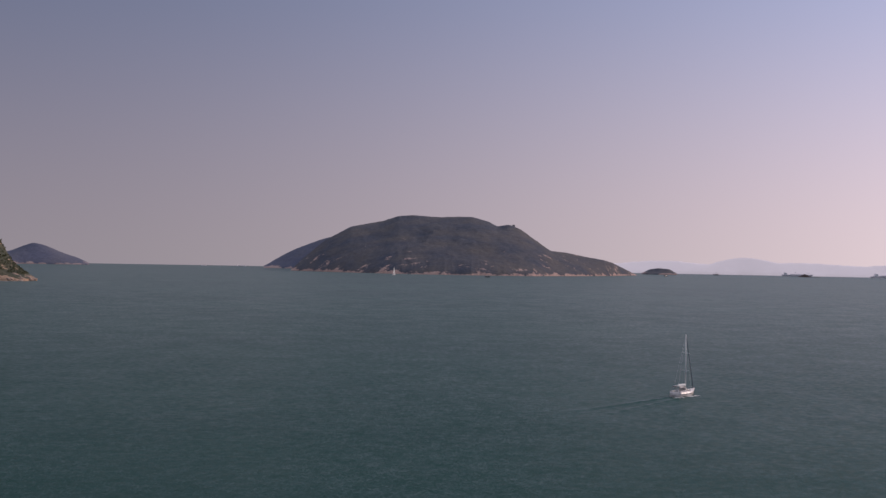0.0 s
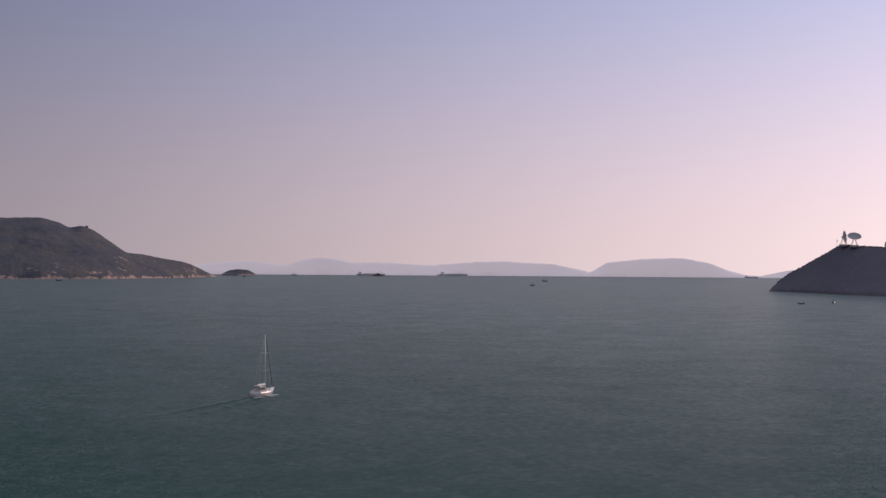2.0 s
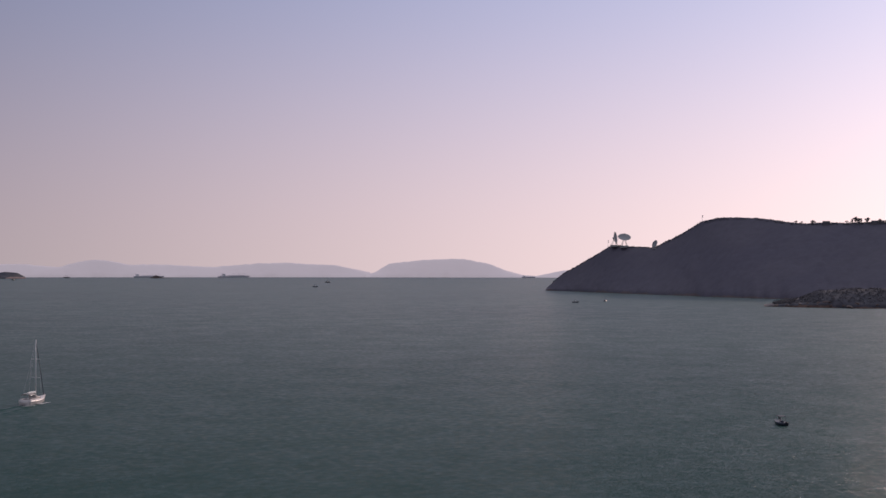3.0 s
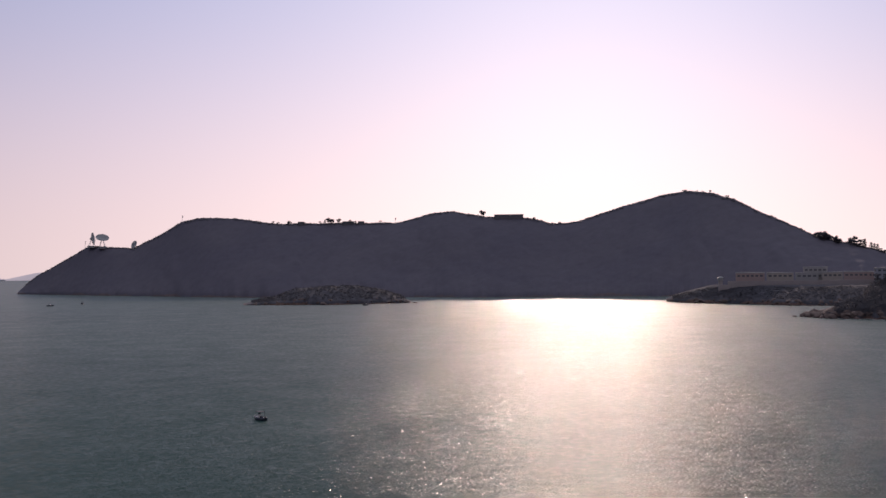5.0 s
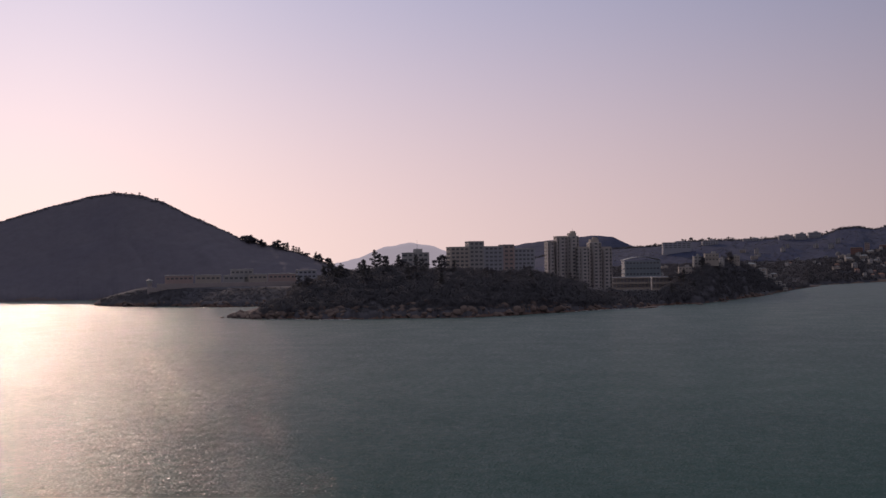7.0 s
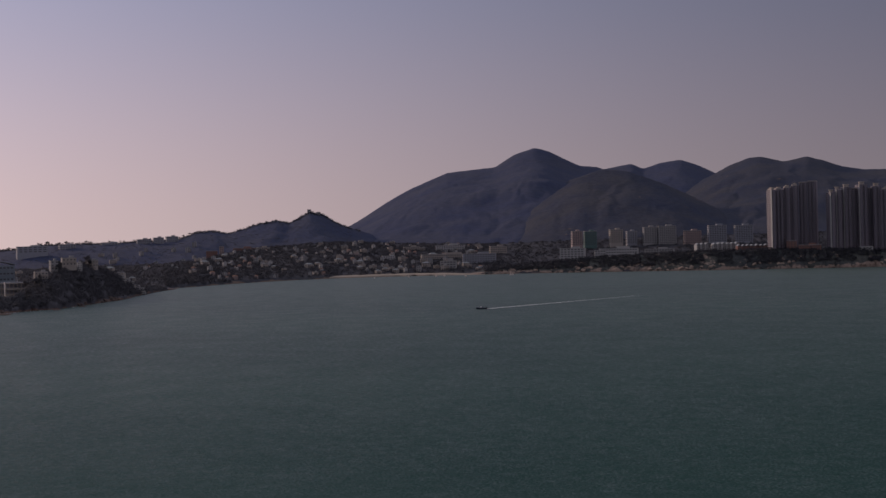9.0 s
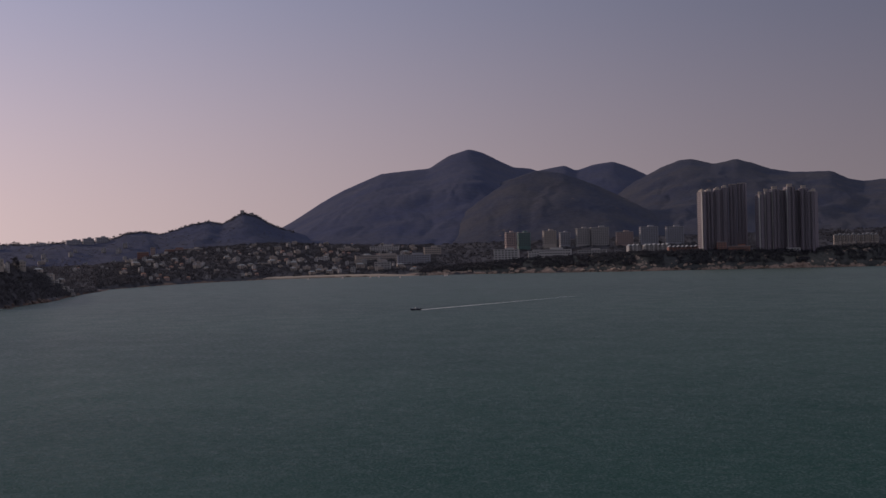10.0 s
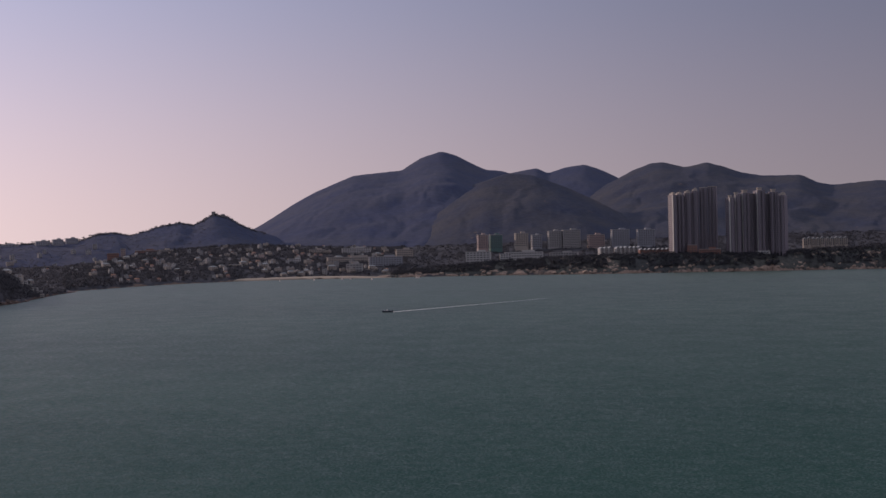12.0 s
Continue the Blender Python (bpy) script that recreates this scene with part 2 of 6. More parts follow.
class Land:
    """A landmass: rows of heading, distance of its shore, distance and height of its ridge, distance of its far shore."""

    def __init__(self, rows, bulge=0.0, rough=0.07, gully=0.05, grain=70.0, seed=3, jag=0.6, soft=0.18):
        self.rows = np.array(rows, dtype=float)
        self.bulge, self.rough, self.gully, self.grain, self.seed, self.jag, self.soft = bulge, rough, gully, grain, seed, jag, soft

    def column(self, az):
        """Shore, ridge, height and far shore at the headings az, eased between the rows."""
        r = self.rows
        out = []
        for k in range(1, 5):
            v = np.zeros_like(az)
            for w, off in ((0.2, -self.soft), (0.2, -self.soft / 2), (0.2, 0.0), (0.2, self.soft / 2), (0.2, self.soft)):
                v += w * np.interp(az + off, r[:, 0], r[:, k])
            out.append(v)
        return out

    def place(self, az, s):
        """Points at headings az; s = 0 at the shore, 1 on the ridge, 2 at the far shore."""
        az, s = np.asarray(az, dtype=float), np.asarray(s, dtype=float)
        shore, ridge, top, far = self.column(az)
        wide = np.zeros_like(top)
        for off in np.linspace(-1.0, 1.0, 9):
            wide += np.interp(az + off, self.rows[:, 0], self.rows[:, 3]) / 9
        reach = np.clip(np.where(s <= 1, s, 2 - s), 0, 1) ** 2.5
        top = np.minimum(wide, top * 1.35) * (1 - reach) + top * reach
        shore = shore + 12 * fbm(az * 2.6, az * 0 + 7.3, self.seed + 50, 4) * np.clip(1 - s * 4, 0, 1)
        d = np.where(s <= 1, shore + (ridge - shore) * s, ridge + (far - ridge) * (s - 1))
        x, y = d * np.sin(np.radians(az)), d * np.cos(np.radians(az))
        u = np.where(s <= 1, s, 2 - s)
        rise = u ** (1 - self.bulge * 0.5) * (1 - self.bulge) + self.bulge * np.sin(u * math.pi / 2)
        inside = np.clip(u * (1 - u) * 4, 0, 1)
        lump = fbm(x / (self.grain * 5), y / (self.grain * 5), self.seed, 3) * self.rough * 2
        warp = fbm(x / 160, y / 160, self.seed + 9) * 0.9
        fold = (np.abs(fbm(az * 0.55 + warp, s * 0.9 + warp * 0.4, self.seed + 20, 3)) - 0.18) * self.gully * 2.2
        small = fbm(x / 14, y / 14, self.seed + 30, 3) * self.jag * np.clip(u * 6, 0, 1)
        bank = 2.2 * (1 - np.exp(-u * 60)) + 1.6 * fbm(x / 9, y / 9, self.seed + 33, 3) * np.exp(-u * 18)
        bank *= np.clip(top / 4, 0.05, 1)
        z = top * rise + top * inside * (lump + fold) + small * np.clip(top / 20, 0, 2.0) + bank - 0.9 + 0.9 * np.clip(u * 30, 0, 1)
        return x, y, np.where(u <= 0, -1.5, z)

    def build(self, name, material, step=0.08, front=46, behind=14):
        a0, a1 = self.rows[0, 0], self.rows[-1, 0]
        az = np.linspace(a0, a1, max(8, int((a1 - a0) / step)))
        s = np.concatenate([np.linspace(0, 1, front) ** 1.15, 1 + np.linspace(0, 1, behind + 1)[1:]])
        A, S = np.meshgrid(az, s)
        x, y, z = self.place(A.ravel(), S.ravel())
        verts = np.stack([x, y, z], 1)
        rows, cols = len(s), len(az)
        i = np.arange(rows - 1)[:, None] * cols + np.arange(cols - 1)[None, :]
        faces = np.stack([i, i + cols, i + cols + 1, i + 1], -1).reshape(-1, 4)[:, ::-1]
        return new(name, mesh_from(name, verts, faces, material))


# water: one sheet out to the horizon
def build_sea():
    rings = [0.0, 60, 150, 300, 600, 1200, 2400, 4995]
    verts, faces, seg = [(0, 0, 0)], [], 180
    for r in rings[1:]:
        for k in range(seg):
            a = 2 * math.pi * k / seg
            verts.append((r * math.sin(a), r * math.cos(a), 0))
    for k in range(seg):
        faces.append((0, 1 + (k + 1) % seg, 1 + k))
    for j in range(len(rings) - 2):
        for k in range(seg):
            p, q = 1 + j * seg + k, 1 + j * seg + (k + 1) % seg
            faces.append((p, q, q + seg, p + seg))
    ob = new("water", mesh_from("water", verts, faces, SEA, False))
    return tagged(ob, "green-grey sea with small wind ripples", "sea", kind="structure")


build_sea()

HEADLAND = Land([
    (-22.5, 1563, 1787, 115.1, 2058), (-21.5, 1569, 1760, 95.5, 1975), (-20.6, 1575, 1736, 70.4, 1900), (-20, 1579, 1720, 51.4, 1850), (-19.76, 1580, 1708, 36.4, 1822),
    (-19.5, 1582, 1695, 21.9, 1791), (-19, 1585, 1670, 8.9, 1731), (-18.4, 1625, 1640, 0.3, 1660),
], bulge=0.3, seed=11)
tagged(HEADLAND.build('headland', NEAR_SCRUB), 'steep scrub-covered headland with orange rocks at the water', 'headland', kind="structure")

FAR_ISLAND = Land([
    (-23, 4250, 4500, 2.6, 4900), (-22, 4257, 4485, 26.2, 4841), (-21, 4264, 4471, 35.6, 4782), (-20, 4271, 4456, 40.2, 4724), (-19.64, 4274, 4451, 37.1, 4702),
    (-19.29, 4276, 4445, 51.1, 4682), (-18.58, 4282, 4435, 71.9, 4640), (-17.98, 4286, 4426, 58.7, 4605), (-17.37, 4290, 4417, 37.9, 4569), (-16.63, 4296, 4406, 19.4, 4525),
    (-16.2, 4299, 4400, 1.7, 4500),
], bulge=0.3, seed=12)
tagged(FAR_ISLAND.build('island', FAR_SCRUB), 'small haze-tinted scrub island with a pale rocky shore', 'island', kind="structure")

ISLAND_BACK = Land([
    (-8.35, 4143, 4250, 2.8, 4350), (-7.5, 4105, 4258, 42.2, 4406), (-6.86, 4075, 4264, 66.7, 4447), (-6.2, 4045, 4270, 85.4, 4491), (-5.55, 4016, 4276, 104.2, 4533),
    (-4.89, 3986, 4282, 114.7, 4576), (-4, 3945, 4291, 123.9, 4635), (-3, 3900, 4300, 124.1, 4700),
], bulge=0.3, seed=13)
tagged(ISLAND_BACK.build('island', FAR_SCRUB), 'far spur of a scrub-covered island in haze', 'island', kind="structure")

ISLAND = Land([
    (-7.1, 3400, 3450, 0.3, 3600), (-6.33, 3341, 3488, 43.1, 3769), (-5.55, 3250, 3526, 85.1, 3940), (-4.37, 3142, 3583, 127.2, 4199), (-3.84, 3112, 3609, 135.4, 4316),
    (-2.79, 3053, 3645, 149.2, 4493), (-2.13, 3019, 3628, 163.2, 4471), (-1.46, 3006, 3612, 166.4, 4449), (-0.4, 2987, 3585, 160.4, 4413), (1.33, 2980, 3542, 162, 4356),
    (2.13, 2988, 3522, 147.8, 4329), (2.53, 2996, 3512, 134.5, 4316), (3.1, 3010, 3495, 139, 4290), (3.6, 3023, 3470, 126.7, 4239), (4.27, 3047, 3436, 97.6, 4171),
    (5.07, 3121, 3404, 64.3, 4089), (5.73, 3182, 3437, 62.2, 4022), (6.52, 3264, 3478, 52.2, 3942), (7.57, 3400, 3532, 42, 3835), (8.0, 3500, 3600, 33, 3800), (8.62, 3660, 3730, 13.5, 3800), (8.85, 3730, 3765, 5, 3810), (9.05, 3770, 3785, 0.3, 3810),
], bulge=0.35, gully=0.03, seed=14, soft=0.08)
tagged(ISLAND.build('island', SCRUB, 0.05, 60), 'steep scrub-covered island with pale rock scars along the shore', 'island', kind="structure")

ISLET = Land([
    (9.3, 4250, 4320, 2.3, 4400), (9.66, 4250, 4320, 15.2, 4400), (10.04, 4250, 4320, 19.7, 4400), (10.56, 4250, 4320, 16.7, 4400), (10.9, 4250, 4320, 2.3, 4400),
], bulge=0.5, seed=15, soft=0.05)
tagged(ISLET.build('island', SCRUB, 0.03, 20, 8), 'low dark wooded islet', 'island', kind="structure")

FORT_EAST = [
    (64.08, 1289, 1504, 114.9, 1866), (65.3, 1277, 1487, 118.7, 1841), (66.4, 1266, 1472, 115.3, 1818), (67.4, 1256, 1458, 106.1, 1798), (68.4, 1243, 1439, 92.6, 1777),
    (70.23, 1211, 1389, 69.6, 1739), (71, 1198, 1368, 59.1, 1724), (72.82, 1180, 1338, 49.2, 1686), (73.99, 1180, 1336, 39.8, 1662), (75.2, 1180, 1334, 28.2, 1637),
    (77, 1180, 1330, 20.1, 1600),
]
FORT = Land([
    (34.65, 1937, 1958, 0.5, 1991), (35.41, 1889, 1933, 23.5, 2014), (36.56, 1817, 1895, 45.6, 2048), (37.72, 1744, 1857, 68, 2082), (39.66, 1652, 1795, 63.1, 2140),
    (41.1, 1587, 1749, 85.3, 2139), (41.89, 1551, 1724, 98.7, 2131), (42.82, 1509, 1694, 102.9, 2122), (44.53, 1462, 1654, 98.4, 2105), (45.86, 1431, 1626, 91.4, 2091),
    (51.97, 1370, 1574, 89.3, 2030), (53.3, 1356, 1564, 99.5, 2017), (54.22, 1335, 1546, 102, 2008), (55.92, 1315, 1525, 93.4, 1991), (57.74, 1318, 1516, 92.2, 1973),
    (59.03, 1320, 1510, 83, 1960), (60.31, 1312, 1509, 85.1, 1944), (61.58, 1304, 1507, 96.9, 1917), (62.83, 1297, 1506, 105.8, 1892),
] + FORT_EAST, bulge=0.05, gully=0.045, seed=16, soft=0.1)
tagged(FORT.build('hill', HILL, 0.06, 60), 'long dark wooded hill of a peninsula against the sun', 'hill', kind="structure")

SKERRY = Land([
    (44.6, 1154, 1180, 0.3, 1206), (46.22, 1139, 1180, 5.2, 1222), (46.89, 1133, 1180, 11.8, 1229), (48.49, 1118, 1180, 14, 1236), (49.82, 1127, 1180, 14.2, 1223),
    (50.88, 1134, 1180, 10.7, 1214), (51.4, 1138, 1180, 8, 1209), (52.06, 1143, 1180, 2.3, 1203), (52.4, 1145, 1180, 0.3, 1200),
], bulge=0.5, seed=17, soft=0.1)
tagged(SKERRY.build('island', WOOD_FLOOR, 0.05, 24, 8), 'low rocky islet with dark scrub', 'island', kind="structure")

PRISON_GROUND = Land([
    (64.3, 1120, 1125, 1, 1130), (65.13, 1069, 1111, 6.8, 1167), (66.39, 1057, 1090, 13, 1223), (67.27, 1048, 1079, 13, 1251), (70, 994, 1065, 13, 1265),
    (73.45, 985, 1050, 13, 1282), (75, 985, 1050, 13, 1290), (77, 985, 1050, 13, 1300),
], bulge=0.6, seed=18)
tagged(PRISON_GROUND.build('ground', WOOD_FLOOR, 0.06, 30, 16), 'dark wooded shore terrace below a walled compound', 'ground', kind="structure")

PROMONTORY = Land([
    (70.2, 795, 800, 0.3, 810), (71.48, 767, 800, 3.3, 846), (72.26, 763, 803, 5.9, 869), (73.3, 757, 817, 12.6, 905), (74.9, 745, 839, 19.4, 962),
    (75.96, 738, 842, 22.2, 999), (77.3, 737, 845, 25.2, 1014), (80.2, 736, 850, 26.6, 1045), (82, 736, 854, 23.6, 1064), (84.7, 773, 859, 23.5, 1093),
    (86, 793, 878, 17.1, 1107), (87.4, 820, 903, 10.3, 1122), (89, 847, 932, 5.5, 1139), (91, 907, 987, 4.7, 1223), (93, 963, 1060, 6.2, 1370),
    (95, 1091, 1247, 4.6, 1517), (96, 1245, 1340, 4.5, 1590), (97.0, 1380, 1420, 1.5, 1460), (97.5, 1440, 1446, 0.1, 1452),
], bulge=0.6, rough=0.05, gully=0.05, seed=19, soft=0.1)
tagged(PROMONTORY.build('headland', WOOD_FLOOR, 0.06, 40, 16), 'wooded promontory with boulders at the waterline', 'headland', kind="structure")

TOWN = Land([
    (88, 1500, 1900, 18, 2800), (91, 1425, 1900, 21, 2806), (94, 1350, 1900, 23, 2812), (97, 1460, 1950, 24, 2818), (98.5, 1530, 2050, 28, 2821), (100, 1640, 2300, 42, 2824), (101.5, 1720, 2480, 52, 2827),
    (105, 1865, 2525, 60.4, 2835), (108, 1902, 2540, 53.9, 2842), (112, 1897, 2530, 49.5, 2850), (116, 1906, 2490, 51.4, 2858), (120, 1878, 2450, 55.4, 2867),
    (125, 1887, 2434, 55.2, 2877), (130, 1913, 2419, 59.3, 2888), (136, 1961, 2400, 59.1, 2900),
], bulge=0.15, rough=0.04, gully=0.03, seed=20)
tagged(TOWN.build('ground', TOWN_FLOOR, 0.08, 50, 12), 'wooded hillside that carries a seaside town', 'ground', kind="structure")

BLUFF = Land([
    (111, 1890, 1932, 1, 2410), (112, 1890, 1932, 6, 2410), (113.5, 1912, 1954, 10, 2432), (115, 1910, 1952, 14, 2430), (117, 1903, 1945, 20, 2423),
    (119, 1887, 1929, 22, 2407), (121, 1868, 1910, 25, 2388), (123, 1872, 1914, 26, 2392), (125, 1887, 1929, 27, 2407), (127, 1890, 1932, 26, 2410),
    (128.6, 1890, 1932, 24, 2410), (129.3, 1907.4, 1949.4, 22, 2470), (130.5, 1917, 1959, 26, 2476), (132, 1929, 1971, 30, 2471), (134, 1945, 1987, 32, 2470),
    (137, 1969, 2011, 30, 2470),
], bulge=0.55, rough=0.05, gully=0.12, seed=41, soft=0.1)
tagged(BLUFF.build('headland', CLIFF, 0.05, 36, 16), 'low wooded sea cliff with pale rock outcrops', 'cliff', kind="structure")

POINT = Land([
    (90.4, 885, 940, 4, 1060), (91.6, 915, 1000, 20, 1200), (92.6, 935, 1040, 29, 1250), (93.8, 1012, 1110, 29, 1330), (94.6, 1075, 1160, 21, 1400),
    (95.3, 1150, 1220, 11, 1400), (96.1, 1250, 1290, 1, 1420),
], bulge=0.5, rough=0.05, gully=0.04, seed=42, soft=0.15)
tagged(POINT.build("headland", WOOD_FLOOR, 0.05, 30, 14), "dark wooded point with scattered rocks at its foot", "headland", kind="structure")

TOWN_RIDGE = Land([
    (83, 2300, 2800, 24.2, 3300), (86, 2300, 2800, 48.7, 3350), (89, 2300, 2800, 57.5, 3400), (90.75, 2300, 2800, 61.4, 3429), (91.52, 2300, 2800, 70.2, 3442),
    (93.81, 2300, 2800, 71.1, 3480), (96.3, 2300, 2800, 73.1, 3522), (97.52, 2310, 2821, 75.9, 3542), (98.49, 2330, 2860, 94.4, 3558), (99.24, 2345, 2890, 97.1, 3571),
    (99.87, 2357, 2915, 90, 3581), (100.64, 2373, 2946, 101.9, 3594), (101.02, 2380, 2961, 110, 3600), (102.06, 2401, 3002, 122.6, 3618), (102.7, 2414, 3028, 115.4, 3628),
    (103.62, 2432, 3065, 143.7, 3644), (104.27, 2445, 3091, 138.2, 3654), (104.79, 2456, 3112, 119.8, 3663), (105.38, 2468, 3135, 105.7, 3673), (107, 2500, 3200, 78.7, 3700),
], bulge=0.2, rough=0.04, gully=0.035, seed=21, soft=0.1)
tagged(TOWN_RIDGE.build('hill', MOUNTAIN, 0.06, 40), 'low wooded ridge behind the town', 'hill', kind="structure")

FAR_RIDGE = Land([
    (82, 3300, 3700, 53.4, 4200), (83.41, 3300, 3700, 72.7, 4200), (84.21, 3300, 3700, 83.7, 4200), (87.38, 3300, 3700, 104.4, 4200), (88.29, 3300, 3700, 98.6, 4200),
    (89.19, 3300, 3700, 69.5, 4200), (91, 3300, 3700, 46.9, 4200),
], bulge=0.3, seed=22, soft=0.12)
tagged(FAR_RIDGE.build('hill', MOUNTAIN), 'far hill tinted haze-blue beyond the apartment towers', 'hill', kind="structure")

PEAK = Land([
    (103, 2500, 3900, 95.3, 4500), (104.5, 2500, 3934, 109.5, 4535), (105.38, 2500, 3954, 124.4, 4556), (106.1, 2500, 3970, 151.1, 4573), (107.17, 2500, 3995, 200, 4598),
    (108.25, 2500, 4019, 242.5, 4624), (109.32, 2500, 4044, 275.7, 4649), (110.12, 2500, 4062, 300.2, 4668), (111.19, 2500, 4086, 309.7, 4693), (112.39, 2500, 4113, 318.8, 4721),
    (113.33, 2500, 4135, 363, 4743), (114.27, 2500, 4148, 383.8, 4765), (114.93, 2500, 4142, 370.2, 4781), (115.59, 2500, 4137, 343.6, 4796), (116.37, 2500, 4130, 316.3, 4815),
    (117.16, 2500, 4124, 310.8, 4833), (118.5, 2500, 4112, 271.1, 4865), (120, 2500, 4100, 220.2, 4900),
], bulge=0.12, rough=0.04, gully=0.035, seed=23, soft=0.12)
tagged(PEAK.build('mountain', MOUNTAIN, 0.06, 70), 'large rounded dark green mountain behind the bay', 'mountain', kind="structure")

SADDLE = Land([
    (117, 3000, 4450, 306.2, 4900), (117.56, 3000, 4450, 325.7, 4900), (118.74, 3000, 4450, 341.3, 4900), (119.26, 3000, 4450, 321, 4900), (120.05, 3000, 4450, 339.7, 4900),
    (120.97, 3000, 4450, 349.9, 4900), (121.74, 3000, 4450, 328.8, 4900), (122.55, 3000, 4450, 296, 4900), (123.15, 3000, 4450, 275, 4900),
], bulge=0.12, rough=0.04, gully=0.035, seed=24, soft=0.12)
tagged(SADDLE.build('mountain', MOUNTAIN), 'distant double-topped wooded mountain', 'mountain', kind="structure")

MID_SPUR = Land([
    (107.8, 2480, 3300, 40, 3800), (109.8, 2480, 3360, 72, 3850), (111.2, 2480, 3400, 96, 3900), (112.4, 2480, 3440, 126, 3950), (113.6, 2480, 3480, 165, 3980), (114.6, 2480, 3510, 199, 4000),
    (116.2, 2480, 3560, 246, 4040), (117.2, 2480, 3590, 240, 4050), (119, 2480, 3600, 180, 4060),
], bulge=0.08, rough=0.05, gully=0.05, seed=27, soft=0.3)
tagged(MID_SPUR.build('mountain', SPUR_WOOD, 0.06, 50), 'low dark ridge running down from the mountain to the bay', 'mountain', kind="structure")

EAST_RANGE = Land([
    (121.2, 2450, 3897, 210.9, 4698), (122, 2450, 3883, 244.3, 4688), (122.55, 2450, 3874, 262.1, 4681), (123.15, 2450, 3864, 283.2, 4673), (124.05, 2450, 3849, 304.5, 4662),
    (124.56, 2450, 3841, 305.9, 4656), (125.57, 2450, 3824, 286.6, 4643), (126.57, 2450, 3807, 298.2, 4630), (127.31, 2450, 3794, 283.3, 4621), (128.05, 2450, 3779, 263.1, 4612),
    (129.02, 2450, 3760, 249.5, 4600), (130.71, 2450, 3726, 246.2, 4579), (131.42, 2450, 3712, 222, 4570), (132.07, 2450, 3699, 211.7, 4562), (134, 2450, 3660, 219.4, 4538),
    (137, 2450, 3600, 197.5, 4500),
], bulge=0.12, rough=0.04, gully=0.035, seed=25, soft=0.12)
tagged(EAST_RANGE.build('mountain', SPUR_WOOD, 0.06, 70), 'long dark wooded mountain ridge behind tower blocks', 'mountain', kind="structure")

SPUR = Land([
    (111.2, 2400, 2909, 39.1, 3407), (112.44, 2400, 2968, 57.3, 3451), (113.25, 2400, 3005, 93.3, 3480), (114.07, 2400, 3044, 135.5, 3510), (115.15, 2400, 3095, 178.3, 3548),
    (116.23, 2400, 3145, 218.7, 3587), (117.42, 2400, 3199, 243.7, 3629), (118.6, 2400, 3153, 231.2, 3671), (120.16, 2400, 3091, 194.9, 3727), (121.7, 2400, 3030, 151.5, 3782),
    (122.97, 2400, 2980, 113.6, 3828), (125, 2400, 2900, 69.4, 3900),
], bulge=0.1, rough=0.04, gully=0.035, seed=26, soft=0.15)
tagged(SPUR.build('mountain', SPUR_WOOD, 0.06, 60), 'green wooded spur in front of the mountains', 'mountain', kind="structure")


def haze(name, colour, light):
    """Hills so far off that only their outline shows; haze light is put into their colour and glow."""
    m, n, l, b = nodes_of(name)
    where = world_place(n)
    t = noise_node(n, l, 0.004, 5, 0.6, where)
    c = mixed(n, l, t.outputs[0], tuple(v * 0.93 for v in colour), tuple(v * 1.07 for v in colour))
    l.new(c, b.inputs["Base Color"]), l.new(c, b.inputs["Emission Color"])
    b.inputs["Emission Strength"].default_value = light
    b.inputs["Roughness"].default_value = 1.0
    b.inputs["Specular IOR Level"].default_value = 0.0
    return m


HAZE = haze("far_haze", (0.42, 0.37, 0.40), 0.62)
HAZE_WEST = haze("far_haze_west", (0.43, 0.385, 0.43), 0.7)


def far_range(rows, dist, material, label, seed):
    land = Land([(az, dist - 60, dist, h, dist + 120) for az, h in rows], bulge=0.2, rough=0.02, gully=0.02, seed=seed, jag=1.2, soft=0.12)
    return tagged(land.build("backdrop", material, 0.1, 10, 4), label, "far hills", kind="structure")


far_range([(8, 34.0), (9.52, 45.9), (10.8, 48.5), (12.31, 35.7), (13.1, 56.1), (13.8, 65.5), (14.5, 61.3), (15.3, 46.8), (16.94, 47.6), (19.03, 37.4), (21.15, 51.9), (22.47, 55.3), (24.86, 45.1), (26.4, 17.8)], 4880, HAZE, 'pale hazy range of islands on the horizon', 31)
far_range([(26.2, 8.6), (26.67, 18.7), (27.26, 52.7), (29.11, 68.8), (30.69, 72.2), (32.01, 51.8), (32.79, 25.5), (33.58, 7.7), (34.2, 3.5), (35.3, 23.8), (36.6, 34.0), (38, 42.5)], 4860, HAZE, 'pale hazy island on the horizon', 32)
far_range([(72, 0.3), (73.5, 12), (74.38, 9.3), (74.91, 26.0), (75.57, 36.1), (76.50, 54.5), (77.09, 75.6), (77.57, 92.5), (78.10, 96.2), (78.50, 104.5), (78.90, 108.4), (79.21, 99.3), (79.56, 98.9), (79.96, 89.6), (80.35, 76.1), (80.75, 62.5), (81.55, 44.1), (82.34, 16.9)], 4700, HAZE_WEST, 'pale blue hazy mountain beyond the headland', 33)


